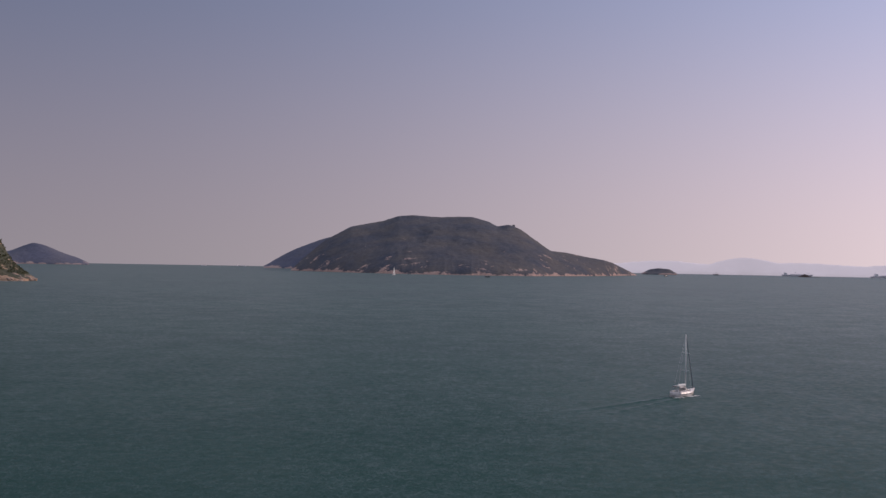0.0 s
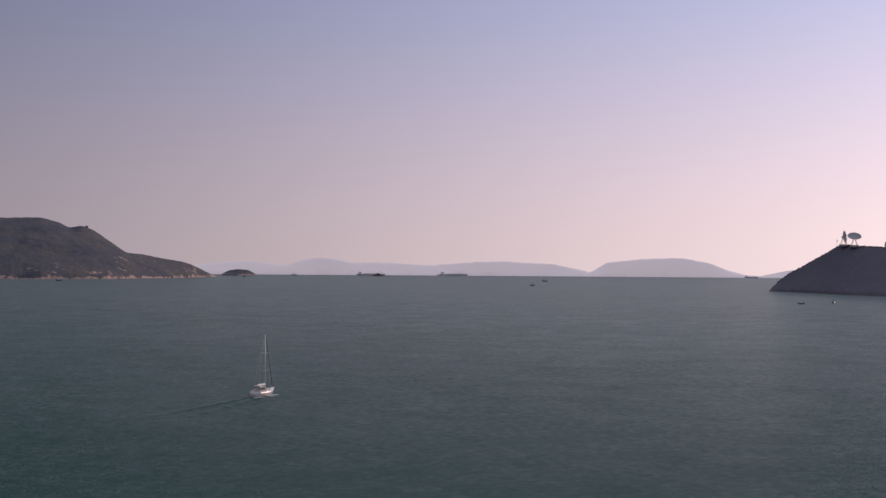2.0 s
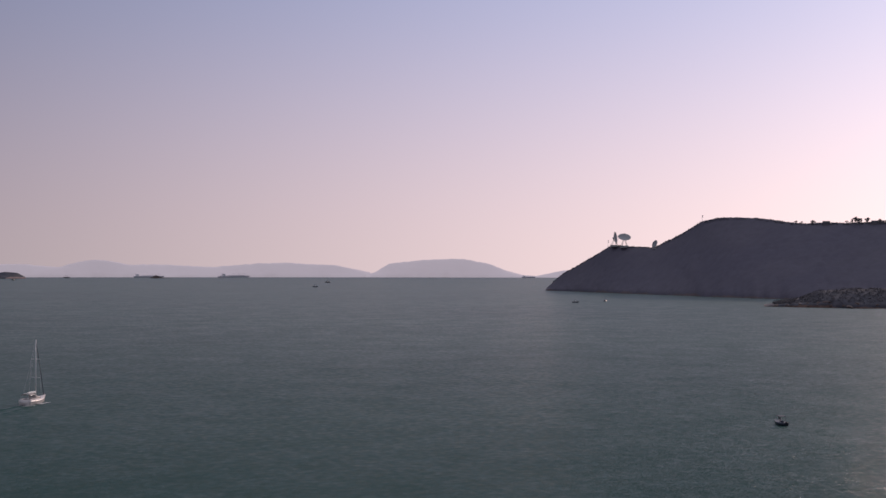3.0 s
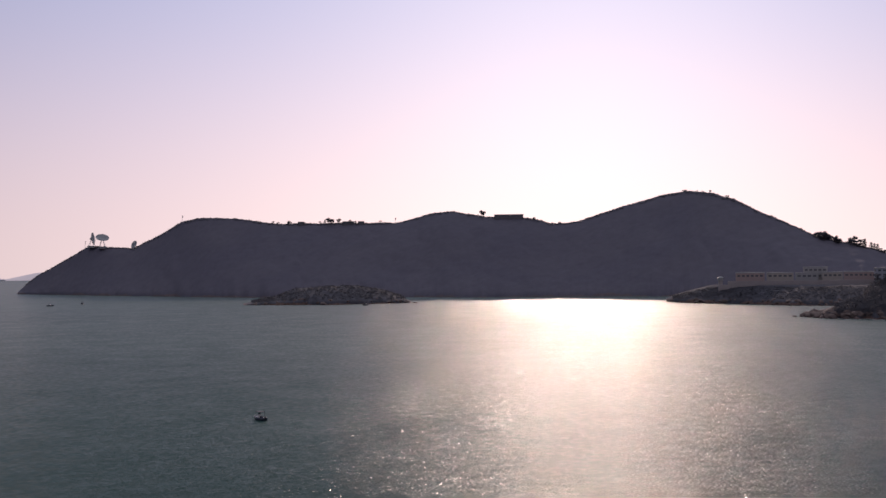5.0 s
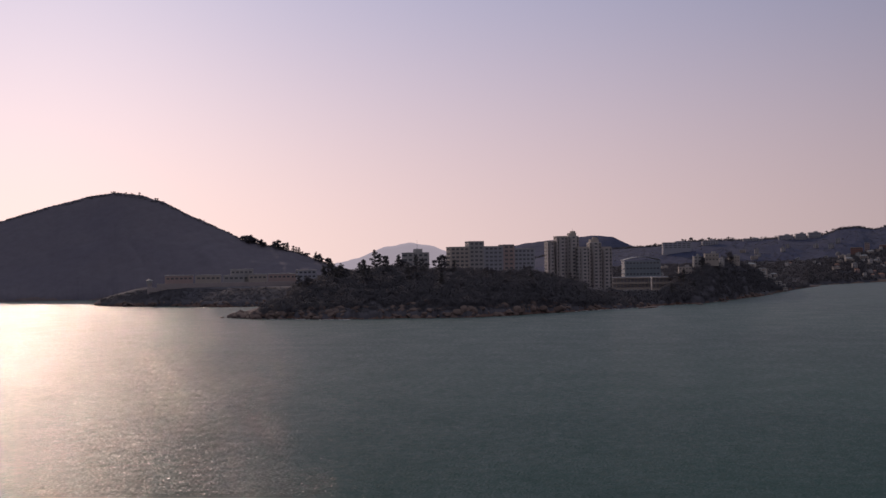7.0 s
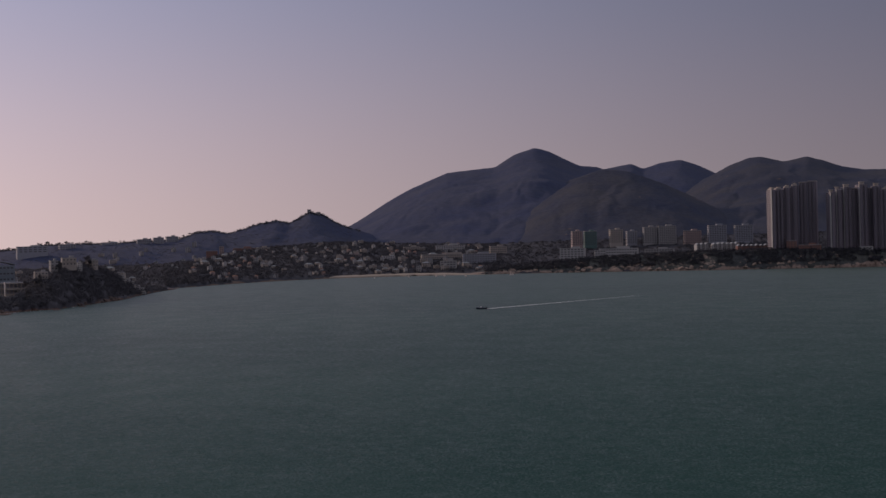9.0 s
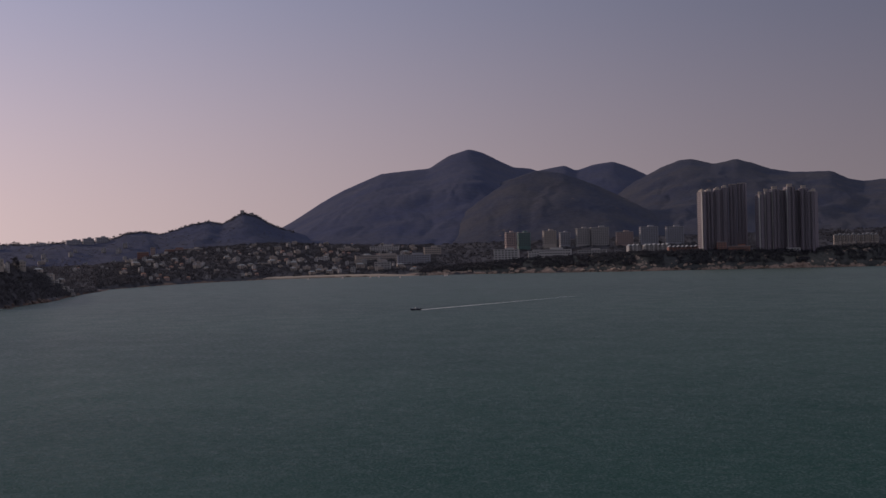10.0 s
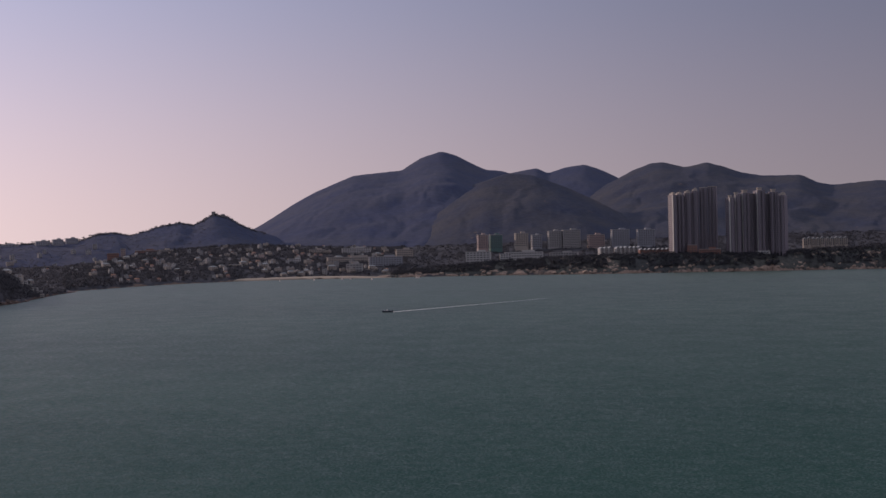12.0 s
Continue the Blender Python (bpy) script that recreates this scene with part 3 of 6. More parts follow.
# ---- things: helpers ----
def box(bm, cx, cy, cz, sx, sy, sz, taper=1.0):
    """A box from its centre and sizes; taper narrows its top."""
    v = []
    for z, k in ((-0.5, 1.0), (0.5, taper)):
        for x, y in ((-0.5, -0.5), (0.5, -0.5), (0.5, 0.5), (-0.5, 0.5)):
            v.append(bm.verts.new((cx + x * sx * k, cy + y * sy * k, cz + z * sz)))
    for f in ((3, 2, 1, 0), (4, 5, 6, 7), (0, 1, 5, 4), (1, 2, 6, 5), (2, 3, 7, 6), (3, 0, 4, 7)):
        bm.faces.new([v[i] for i in f])


def tube(bm, a, b, r0, r1, seg=8):
    """A tapered round bar from a to b."""
    a, b = Vector(a), Vector(b)
    way = (b - a).normalized()
    u = way.orthogonal().normalized()
    w = way.cross(u)
    rings = []
    for p, r in ((a, r0), (b, r1)):
        rings.append([bm.verts.new(p + (u * math.cos(2 * math.pi * k / seg) + w * math.sin(2 * math.pi * k / seg)) * r) for k in range(seg)])
    for k in range(seg):
        bm.faces.new((rings[0][k], rings[0][(k + 1) % seg], rings[1][(k + 1) % seg], rings[1][k]))
    bm.faces.new(rings[0][::-1])
    bm.faces.new(rings[1])


def loft(bm, sections, closed_ends=True):
    """Skin over rings of equal count."""
    rings = [[bm.verts.new(p) for p in ring] for ring in sections]
    n = len(rings[0])
    for a, b in zip(rings, rings[1:]):
        for k in range(n):
            bm.faces.new((a[k], a[(k + 1) % n], b[(k + 1) % n], b[k]))
    if closed_ends:
        bm.faces.new(rings[0][::-1])
        bm.faces.new(rings[-1])


def bevelled(bm, width, segments=1):
    bmesh.ops.bevel(bm, geom=bm.edges[:], offset=width, segments=segments, affect="EDGES", clamp_overlap=True)
    return bm


def part(name, bm, material, parent, label="", smooth=False):
    """Links a bmesh (or a ready mesh) as one mesh object under a thing or a part."""
    if isinstance(bm, bmesh.types.BMesh):
        bmesh.ops.recalc_face_normals(bm, faces=bm.faces[:])
        me = bpy.data.meshes.new(name)
        bm.to_mesh(me)
        bm.free()
        me.materials.append(material)
        if smooth:
            me.polygons.foreach_set("use_smooth", np.ones(len(me.polygons), dtype=bool))
    else:
        me = bm
    ob = new(name, me)
    ob.parent = parent
    if label:
        ob["label"] = label
    return ob


def thing(name, label, category, m, group=""):
    e = new(name)
    e.matrix_world = m
    return tagged(e, label, category, group)


def facing(az, dist, z, turn=0.0, scale=1.0):
    """A pose at a heading and distance whose +y points away from the bay's middle."""
    p = at(az, dist, z)
    return pose(p.x, p.y, p.z, 0, 0, -az + turn) @ Matrix.Scale(scale, 4)


def ground_z(land, az, dist):
    shore, ridge, top, far = land.column(np.array([az]))
    s = (dist - shore[0]) / (ridge[0] - shore[0]) if dist <= ridge[0] else 1 + (dist - ridge[0]) / (far[0] - ridge[0])
    return float(land.place([az], [min(max(s, 0.0), 1.99)])[2][0])


# more materials
CONCRETE = plain("grey_concrete", (0.33, 0.315, 0.31), 0.85, 0, 0.22, 0.25)
CREAM = plain("cream_render", (0.38, 0.33, 0.29), 0.8, 0, 0.18, 0.3)
WHITE = plain("white_render", (0.44, 0.42, 0.41), 0.75, 0, 0.15, 0.3)
PINK = plain("pink_tile", (0.36, 0.265, 0.245), 0.6, 0, 0.2, 0.3)
GREYBLUE = plain("grey_blue_tile", (0.29, 0.295, 0.33), 0.55, 0, 0.2, 0.3)
# backlit shade put into the colour, so crest buildings read as silhouettes
DARK_RENDER = plain("silhouette_dark_render", (0.125, 0.115, 0.125), 0.85, 0, 0.25, 0.3)
NETTING = plain("green_netting", (0.10, 0.18, 0.17), 0.8, 0, 0.25, 0.5)
BRICK = plain("red_brick", (0.25, 0.125, 0.10), 0.85, 0, 0.25, 0.6)
ROOF_TILE = plain("clay_roof", (0.30, 0.15, 0.10), 0.85, 0, 0.3, 0.8)
ROOF_GREY = plain("grey_roof_sheet", (0.24, 0.25, 0.26), 0.6, 0.1, 0.25, 0.4)
GLASS = plain("dark_window_glass", (0.09, 0.095, 0.105), 0.25, 0, 0.3, 0.8)
BLUE_GLASS = plain("blue_glass_facade", (0.19, 0.22, 0.25), 0.5, 0.0, 0.25, 0.2)
STEEL = plain("galvanised_steel", (0.45, 0.46, 0.47), 0.45, 0.8, 0.2, 1.0)
DARK_STEEL = plain("dark_painted_steel", (0.06, 0.065, 0.07), 0.5, 0.3, 0.3, 1.0)
DISH = plain("dish_panels", (0.30, 0.30, 0.31), 0.55, 0.1, 0.15, 0.5)
GELCOAT = plain("white_gelcoat", (0.64, 0.59, 0.56), 0.35, 0, 0.08, 1.5)
DECK = plain("pale_deck", (0.55, 0.50, 0.43), 0.7, 0, 0.15, 2.0)
CANVAS = plain("dark_blue_canvas", (0.05, 0.055, 0.075), 0.9, 0, 0.3, 3.0)
SAILCLOTH = plain("white_sailcloth", (0.80, 0.79, 0.76), 0.8, 0, 0.08, 2.0)
ALLOY = plain("white_painted_alloy", (0.75, 0.74, 0.72), 0.4, 0.0, 0.1, 2.0)
HOOD = plain("pale_grey_canvas", (0.42, 0.39, 0.37), 0.9, 0, 0.2, 3.0)
BLACK = plain("black_rubber", (0.02, 0.02, 0.022), 0.6, 0, 0.3, 2.0)
NAVY = plain("navy_hull_paint", (0.025, 0.032, 0.05), 0.35, 0, 0.25, 1.0)
# ship paints are lightened, with the horizon haze taken into their colour
RUST = plain("rusty_red_hull", (0.30, 0.20, 0.18), 0.7, 0.1, 0.3, 0.1)
SHIP_GREY = plain("hazy_ship_grey", (0.72, 0.68, 0.70), 0.7, 0.1, 0.2, 0.1)
SHIP_WHITE = plain("hazy_ship_white", (0.80, 0.77, 0.77), 0.6, 0, 0.15, 0.1)
SAND = plain("beach_sand", (0.31, 0.25, 0.20), 0.95, 0, 0.2, 0.2)
ROCK = plain("granite_boulder", (0.14, 0.10, 0.088), 0.9, 0, 0.35, 0.35, 0.6)
# granite again, with the low sun's warm light put into its colour
PALE_ROCK = plain("sunlit_granite", (0.33, 0.24, 0.19), 0.9, 0, 0.35, 0.35, 0.6)
BARK = plain("grey_bark", (0.10, 0.08, 0.065), 0.95, 0, 0.3, 2.0)
FOAM = plain("sea_foam", (0.62, 0.64, 0.63), 0.9, 0, 0.15, 0.5)
ORANGE = plain("orange_buoy_paint", (0.65, 0.55, 0.50), 0.5, 0, 0.2, 2.0)


def foliage(name, a, b, sheen=0.1):
    m, n, l, bs = nodes_of(name)
    g = n.new("ShaderNodeNewGeometry")
    t = noise_node(n, l, 0.05, 4, 0.6, g.outputs["Position"])
    one = mixed(n, l, g.outputs["Random Per Island"], a, b)
    l.new(mixed(n, l, t.outputs[0], mixed(n, l, 0.25, one, (0.04, 0.045, 0.043)), one), bs.inputs["Base Color"])
    bs.inputs["Roughness"].default_value = 0.8
    bs.inputs["Specular IOR Level"].default_value = 0.04
    bs.inputs["Sheen Weight"].default_value = sheen
    bs.inputs["Sheen Tint"].default_value = (0.6, 0.62, 0.7, 1)
    thin, blend = n.new("ShaderNodeBsdfTranslucent"), n.new("ShaderNodeMixShader")
    blend.inputs[0].default_value = 0.22
    l.new(one, thin.inputs[0])
    l.new(bs.outputs[0], blend.inputs[1]), l.new(thin.outputs[0], blend.inputs[2])
    l.new(blend.outputs[0], n["Material Output"].inputs[0])
    return m


# these leaves carry the haze's bluish purple in their own colour
LEAVES = foliage("hazy_broad_leaves", (0.054, 0.054, 0.068), (0.070, 0.067, 0.076), 0.03)
NEEDLES = foliage("needle_leaves", (0.074, 0.074, 0.082), (0.096, 0.092, 0.094), 0.04)
# near headland's scrub: warm sunlight is included in the leaf colour
GRASS = foliage("sunlit_scrub_leaves", (0.07, 0.08, 0.04), (0.12, 0.115, 0.06))
# blue-violet haze is blended into this leaf colour as well
BUSHES = foliage("hazy_scrub_leaves", (0.086, 0.083, 0.100), (0.106, 0.100, 0.110), 0.04)


def leaf_clumps(name, centres, radii, material, tris=14, size=0.6, seed=1, flat=0.75):
    """Many small leaf triangles gathered round centres, one mesh."""
    rng = np.random.default_rng(seed)
    n = len(centres)
    c, r = np.repeat(np.asarray(centres), tris, 0), np.repeat(np.asarray(radii), tris)[:, None]
    d = rng.normal(size=(n * tris, 3))
    d /= np.linalg.norm(d, axis=1)[:, None]
    d *= rng.uniform(0.45, 1.0, (n * tris, 1))
    mid = c + d * r * np.array([1, 1, flat])
    # leaves lie roughly along the clump's outside, each tilted its own way
    lie = d / np.linalg.norm(d, axis=1)[:, None] + rng.normal(size=(n * tris, 3)) * 0.32
    lie /= np.linalg.norm(lie, axis=1)[:, None]
    a = np.cross(lie, rng.normal(size=(n * tris, 3)))
    a /= np.linalg.norm(a, axis=1)[:, None]
    b = np.cross(lie, a)
    k = r * size * rng.uniform(0.6, 1.2, (n * tris, 1))
    v = np.stack([mid + a * k, mid - a * k * 0.6 + b * k * 0.9, mid - a * k * 0.6 - b * k * 0.9], 1).reshape(-1, 3)
    f = np.arange(n * tris * 3).reshape(-1, 3)
    me = mesh_from(name, v, f, material, True)
    # leaves take the light of the clump's rounded outside
    out = np.repeat(d, 3, 0) * 0.5 + np.array([0, 0, 0.6])
    out /= np.linalg.norm(out, axis=1)[:, None]
    me.normals_split_custom_set_from_vertices(out.tolist())
    return me


def scrub(land, count, az0, az1, s0, s1, rmin, rmax, label, seed, material=BUSHES, tris=14, lift=0.35, keep=0.0, gaps=9.0, leaf=0.30):
    """Bushes and tree tops that nobody could count, over a slope."""
    rng = np.random.default_rng(seed)
    az, s = rng.uniform(az0, az1, count), rng.uniform(s0, s1, count)
    x, y, z = land.place(az, s)
    r = rng.uniform(rmin, rmax, count) * rng.uniform(0.7, 1.2, count)
    ok = (z > keep) & ((fbm(az * 1.7, az * 0 + seed, seed, 3) < gaps) | (s > 0.5))
    pts = np.stack([x, y, z + r * lift], 1)[ok]
    return tagged(new("scrub", leaf_clumps("scrub", pts, r[ok], material, int(tris * 2.6), leaf, seed)), label, "scrub", kind="stuff")


# ---- trees ----
def make_tree(kind, seed):
    """A tapered trunk with limbs and a ragged crown; about 10 m tall at scale 1, its foot at the origin."""
    rng = random.Random(seed)
    tall = {"broad": 9.0, "pine": 12.0, "slim": 10.0}[kind]
    root = thing("tree", "", "tree", Matrix())
    bm = bmesh.new()
    lean = Vector((rng.uniform(-0.5, 0.5), rng.uniform(-0.5, 0.5), 0))
    fork = Vector((0, 0, tall * (0.45 if kind == "broad" else 0.8))) + lean
    tube(bm, (0, 0, -1.5), fork, 0.28, 0.14, 7)
    centres, radii = [], []
    if kind == "broad":
        for k in range(6):
            a = k * math.pi / 3 + rng.uniform(-0.4, 0.4)
            reach = rng.uniform(1.4, 3.0)
            tip = fork + Vector((math.cos(a) * reach, math.sin(a) * reach, rng.uniform(1.2, tall * 0.42)))
            tube(bm, fork - Vector((0, 0, rng.uniform(0, 1))), tip, 0.11, 0.04, 5)
            for _ in range(3):
                centres.append(tip + Vector((rng.uniform(-0.9, 0.9), rng.uniform(-0.9, 0.9), rng.uniform(-0.5, 0.9))))
                radii.append(rng.uniform(0.8, 1.5))
        centres.append(fork + Vector((0, 0, tall * 0.4)))
        radii.append(1.5)
    else:
        wide = 3.1 if kind == "pine" else 1.7
        for k in range(13):
            h = tall * (0.25 + 0.72 * k / 12)
            a = k * 2.4 + rng.uniform(-0.4, 0.4)
            reach = wide * (1.05 - 0.75 * k / 12) * rng.uniform(0.6, 1.15)
            foot = Vector((0, 0, h)) + lean * min(1, h / tall)
            tip = foot + Vector((math.cos(a) * reach, math.sin(a) * reach, rng.uniform(0.1, 0.7)))
            tube(bm, foot, tip, 0.05, 0.02, 4)
            centres.append(tip), radii.append(rng.uniform(0.8, 1.4))
            centres.append(foot.lerp(tip, 0.45)), radii.append(rng.uniform(0.7, 1.2))
        tube(bm, fork, fork + Vector((0, 0, tall * 0.22)), 0.12, 0.03, 5)
    part("trunk", bm, BARK, root, "grey-brown trunk")
    crown = leaf_clumps("crown", [tuple(c) for c in centres], radii, BUSHES if kind == "broad" else NEEDLES, 40, 0.30, seed)
    part("crown", crown, None, root, "ragged dark green crown")
    return root


TREE_KINDS = [make_tree("broad", 1), make_tree("broad", 2), make_tree("pine", 3), make_tree("pine", 4), make_tree("slim", 5), make_tree("broad", 6)]
TREE_WORDS = ["dark broad-leaved tree with a rounded ragged crown", "dark broad-leaved tree with a spreading ragged crown", "tall feathery casuarina standing above the wood", "tall thin-crowned casuarina on the slope", "slim upright dark tree on the skyline", "low broad-leaved tree with an uneven crown"]
used_kinds = set()


def plant(kind, az, dist, z, size, turn, group):
    """The first of each kind is set down itself, the others are copies."""
    p = at(az, dist, z)
    m = pose(p.x, p.y, p.z, 0, 0, turn) @ Matrix.Scale(size, 4)
    if kind in used_kinds:
        ob = copy_thing(TREE_KINDS[kind], m)
    else:
        ob = TREE_KINDS[kind]
        ob.matrix_world = m
        used_kinds.add(kind)
    return tagged(ob, TREE_WORDS[kind], "tree", group)


def grove(land, count, az0, az1, d0, d1, size0, size1, kinds, group, seed, sink=0.3):
    rng = random.Random(seed)
    for _ in range(count):
        az, d = rng.uniform(az0, az1), rng.uniform(d0, d1)
        shore = land.column(np.array([az]))[0][0]
        dist = shore + d
        z = ground_z(land, az, dist)
        if z > 2.0:
            plant(rng.choice(kinds), az, dist, z - sink, rng.uniform(size0, size1), rng.uniform(0, 360), group)


# ---- buildings ----
def pane_mesh(name, w, h, material, depth=0.25):
    bm = bmesh.new()
    box(bm, 0, 0, 0, w, depth, h)
    me = bpy.data.meshes.new(name)
    bm.to_mesh(me)
    bm.free()
    me.materials.append(material)
    return me


def box_mesh(name, w, d, h, material):
    bm = bmesh.new()
    box(bm, 0, 0, 0, w, d, h)
    me = bpy.data.meshes.new(name)
    bm.to_mesh(me)
    bm.free()
    me.materials.append(material)
    return me


def block(name, label, category, az, dist, width, depth, base, top, material, bays=5, turn=0.0, storey=3.0, window=GLASS, group="", cap=True, plant_room=True, sunk=8.0, window_h=1.5, slabs=True):
    """A building: wall, roof slab, plant room, a row of windows for every storey on its front and sunny side."""
    root = thing(name, label, category, facing(az, dist, base, turn), group)
    tall = top - base
    bm = bmesh.new()
    box(bm, 0, 0, (tall - sunk) / 2, width, depth, tall + sunk)
    part("wall", bevelled(bm, 0.12), material, root)
    if cap:
        bm = bmesh.new()
        box(bm, 0, 0, tall + 0.35, width + 0.5, depth + 0.5, 0.7)
        part("roof", bevelled(bm, 0.1), CONCRETE, root, "flat concrete roof with a parapet")
    if plant_room:
        bm = bmesh.new()
        box(bm, width * 0.12, 0, tall + 0.69 + 1.3, width * 0.32, depth * 0.45, 2.6)
        part("plant_room", bevelled(bm, 0.1), material, root)
    floors = max(1, int(tall / storey))
    front = box_mesh("window_band", width * 0.94, 0.30, window_h, window)
    side = box_mesh("window_band", depth * 0.86, 0.30, window_h, window)
    pier = box_mesh("pier", width / bays * 0.34, 0.46, tall - 0.3, material)
    for k in range(bays + 1):
        part("pier", pier, None, root).location = (-width * 0.47 + width * 0.94 * k / bays, -depth / 2, tall / 2)
    for f in range(floors):
        z = (f + 0.58) * tall / floors
        w = part("window_band", front, None, root)
        w.location = (0, -depth / 2, z)
        w = part("window_band", side, None, root)
        w.location, w.rotation_euler = (-width / 2, 0, z), (0, 0, math.pi / 2)
        if slabs and f:
            bm = bmesh.new()
            box(bm, 0, -depth / 2, f * tall / floors, width + 0.15, 0.6, 0.22)
            part("floor_band", bm, material, root)
    return root


def tower_complex(label, wings, window_mat, wall_mat, base, storey=2.9, drums=True, group=""):
    """A tall estate tower of several wings; each wing has bays, window strips storey by storey and a crown."""
    az0, d0 = wings[0][0], wings[0][1]
    root = thing("apartment_tower", label, "apartment tower", facing(az0, d0, base), group)
    inv = root.matrix_world.inverted()
    for k, (az, dist, width, depth, top, turn, shape) in enumerate(wings):
        local = inv @ facing(az, dist, base, turn)
        tall = top - base
        bm = bmesh.new()
        box(bm, 0, 0, (tall - 10) / 2, width, depth, tall + 10)
        wing = part("wing", bevelled(bm, 0.25), wall_mat, root)
        wing.matrix_local = local
        # rounded bays stand proud of the front and run the whole height
        bays = max(1, round(width / 7.0))
        step = width / bays
        for b in range(bays):
            bm = bmesh.new()
            ring = [(-step * 0.34, 0), (-step * 0.33, -1.3), (-step * 0.24, -2.3), (-step * 0.12, -2.8), (step * 0.12, -2.8), (step * 0.24, -2.3), (step * 0.33, -1.3), (step * 0.34, 0)]
            loft(bm, [[(x, y, z) for x, y in ring] for z in (-10.0, tall - 1.2)])
            bay = part("bay", bm, wall_mat, wing)
            bay.location = (-width / 2 + (b + 0.5) * step, -depth / 2 + 0.02, 0)
        floors = int(tall / storey)
        bm = bmesh.new()
        for f in range(floors):
            z = (f + 0.55) * tall / floors
            for b in range(bays):
                x = -width / 2 + (b + 0.5) * step
                box(bm, x, -depth / 2 - 2.72, z, step * 0.22, 0.3, 1.4)
                for sgn in (-1, 1):
                    box(bm, x + sgn * step * 0.42, -depth / 2, z, step * 0.12, 0.3, 1.3)
            for j in range(3):
                box(bm, -width / 2, -depth / 2 + depth * (j + 0.5) / 3, z, 0.3, depth * 0.16, 1.4)
        tagged(part("glazing", bm, window_mat, wing, "rows of small dark windows"), kind="stuff")
        for edge in (-1, 1):
            bm = bmesh.new()
            box(bm, edge * (width / 2 - 0.1), -depth / 2 + 0.6, (tall - 10) / 2, 0.6, 3.2, tall + 9)
            # left fins of turned wings are white, painting in a sunlit edge
            part("fin", bm, WHITE if edge < 0 and turn >= 18 else wall_mat, wing)
        bm = bmesh.new()
        if shape == "drum":
            tube(bm, (0, -depth * 0.1, tall - 0.5), (0, -depth * 0.1, tall + 3.6), width * 0.33, width * 0.33, 16)
            tube(bm, (0, -depth * 0.1, tall + 3.5), (0, -depth * 0.1, tall + 4.4), width * 0.40, width * 0.38, 16)
        elif shape == "step":
            box(bm, 0, 0, tall + 1.2, width * 0.7, depth * 0.7, 2.6)
            box(bm, width * 0.1, 0, tall + 3.2, width * 0.4, depth * 0.45, 1.8)
            tube(bm, (width * 0.1, 0, tall + 4), (width * 0.1, 0, tall + 6.5), 0.12, 0.08, 5)
        else:
            box(bm, 0, 0, tall + 0.5, width * 1.02, depth * 1.02, 1.0)
        part("crown", bm, CREAM, wing, "pale roof-top crown")
    return root


def make_house(kind, material, roof_material):
    """A village house; its base centre at the origin, its front to -y."""
    root = thing("house", "", "house", Matrix())
    w, d, h = ((10, 8, 7.5), (13, 9, 6.5), (8, 8, 10), (16, 9, 9.5))[kind]
    bm = bmesh.new()
    box(bm, 0, 0, h / 2 - 2.5, w, d, h + 5)
    if kind == 1:
        box(bm, w * 0.42, -d * 0.3, 1.0, w * 0.4, d * 0.5, 7.0)
    part("wall", bevelled(bm, 0.08), material, root)
    bm = bmesh.new()
    if kind in (0, 1):
        v = [bm.verts.new(p) for p in ((-w * 0.54, -d * 0.56, h), (w * 0.54, -d * 0.56, h), (w * 0.54, d * 0.56, h), (-w * 0.54, d * 0.56, h), (-w * 0.25, 0, h + 2.2), (w * 0.25, 0, h + 2.2))]
        for f in ((0, 1, 5, 4), (1, 2, 5), (2, 3, 4, 5), (3, 0, 4), (3, 2, 1, 0)):
            bm.faces.new([v[i] for i in f])
    else:
        box(bm, 0, 0, h + 0.25, w + 0.4, d + 0.4, 0.5)
        box(bm, w * 0.2, d * 0.15, h + 1.5, w * 0.3, d * 0.35, 2.2)
    part("roof", bm, roof_material, root, "roof")
    pane = pane_mesh("window", 1.5, 1.5, GLASS)
    floors = max(2, int(h / 3.2))
    cols = max(2, int(w / 3.4))
    for f in range(floors):
        z = (f + 0.55) * h / floors
        for c in range(cols):
            win = part("window", pane, None, root)
            win.location = (-w / 2 + (c + 0.5) * w / cols, -d / 2, z)
        for sgn in (-1,):
            win = part("window", pane, None, root)
            win.location, win.rotation_euler = (sgn * w / 2, 0, z), (0, 0, math.pi / 2)
    bm = bmesh.new()
    box(bm, 0, -d / 2 - 0.6, h / floors, w * 0.8, 1.2, 0.18)
    box(bm, 0, -d / 2 - 1.15, h / floors + 0.5, w * 0.8, 0.08, 0.9)
    part("balcony", bm, material, root)
    return root


# ---- the town on the bay ----
HOUSE_KINDS = [make_house(0, WHITE, ROOF_TILE), make_house(1, CREAM, ROOF_GREY), make_house(2, WHITE, CONCRETE), make_house(3, CREAM, CONCRETE), make_house(0, PINK, ROOF_TILE), make_house(2, CONCRETE, ROOF_GREY)]
HOUSE_WORDS = ["white village house with a hipped clay roof", "cream house with a wing and a grey hipped roof", "narrow white three-storey house with a flat roof", "wide cream house with a flat concrete roof", "pinkish village house with a clay roof", "plain grey concrete house with a flat roof"]
used_houses = set()


def put_house(kind, az, dist, z, turn, size, group):
    m = facing(az, dist, z, turn, size)
    if kind in used_houses:
        ob = copy_thing(HOUSE_KINDS[kind], m)
    else:
        ob = HOUSE_KINDS[kind]
        ob.matrix_world = m
        used_houses.add(kind)
    return tagged(ob, HOUSE_WORDS[kind], "house", group)


rng = random.Random(77)
taken = []


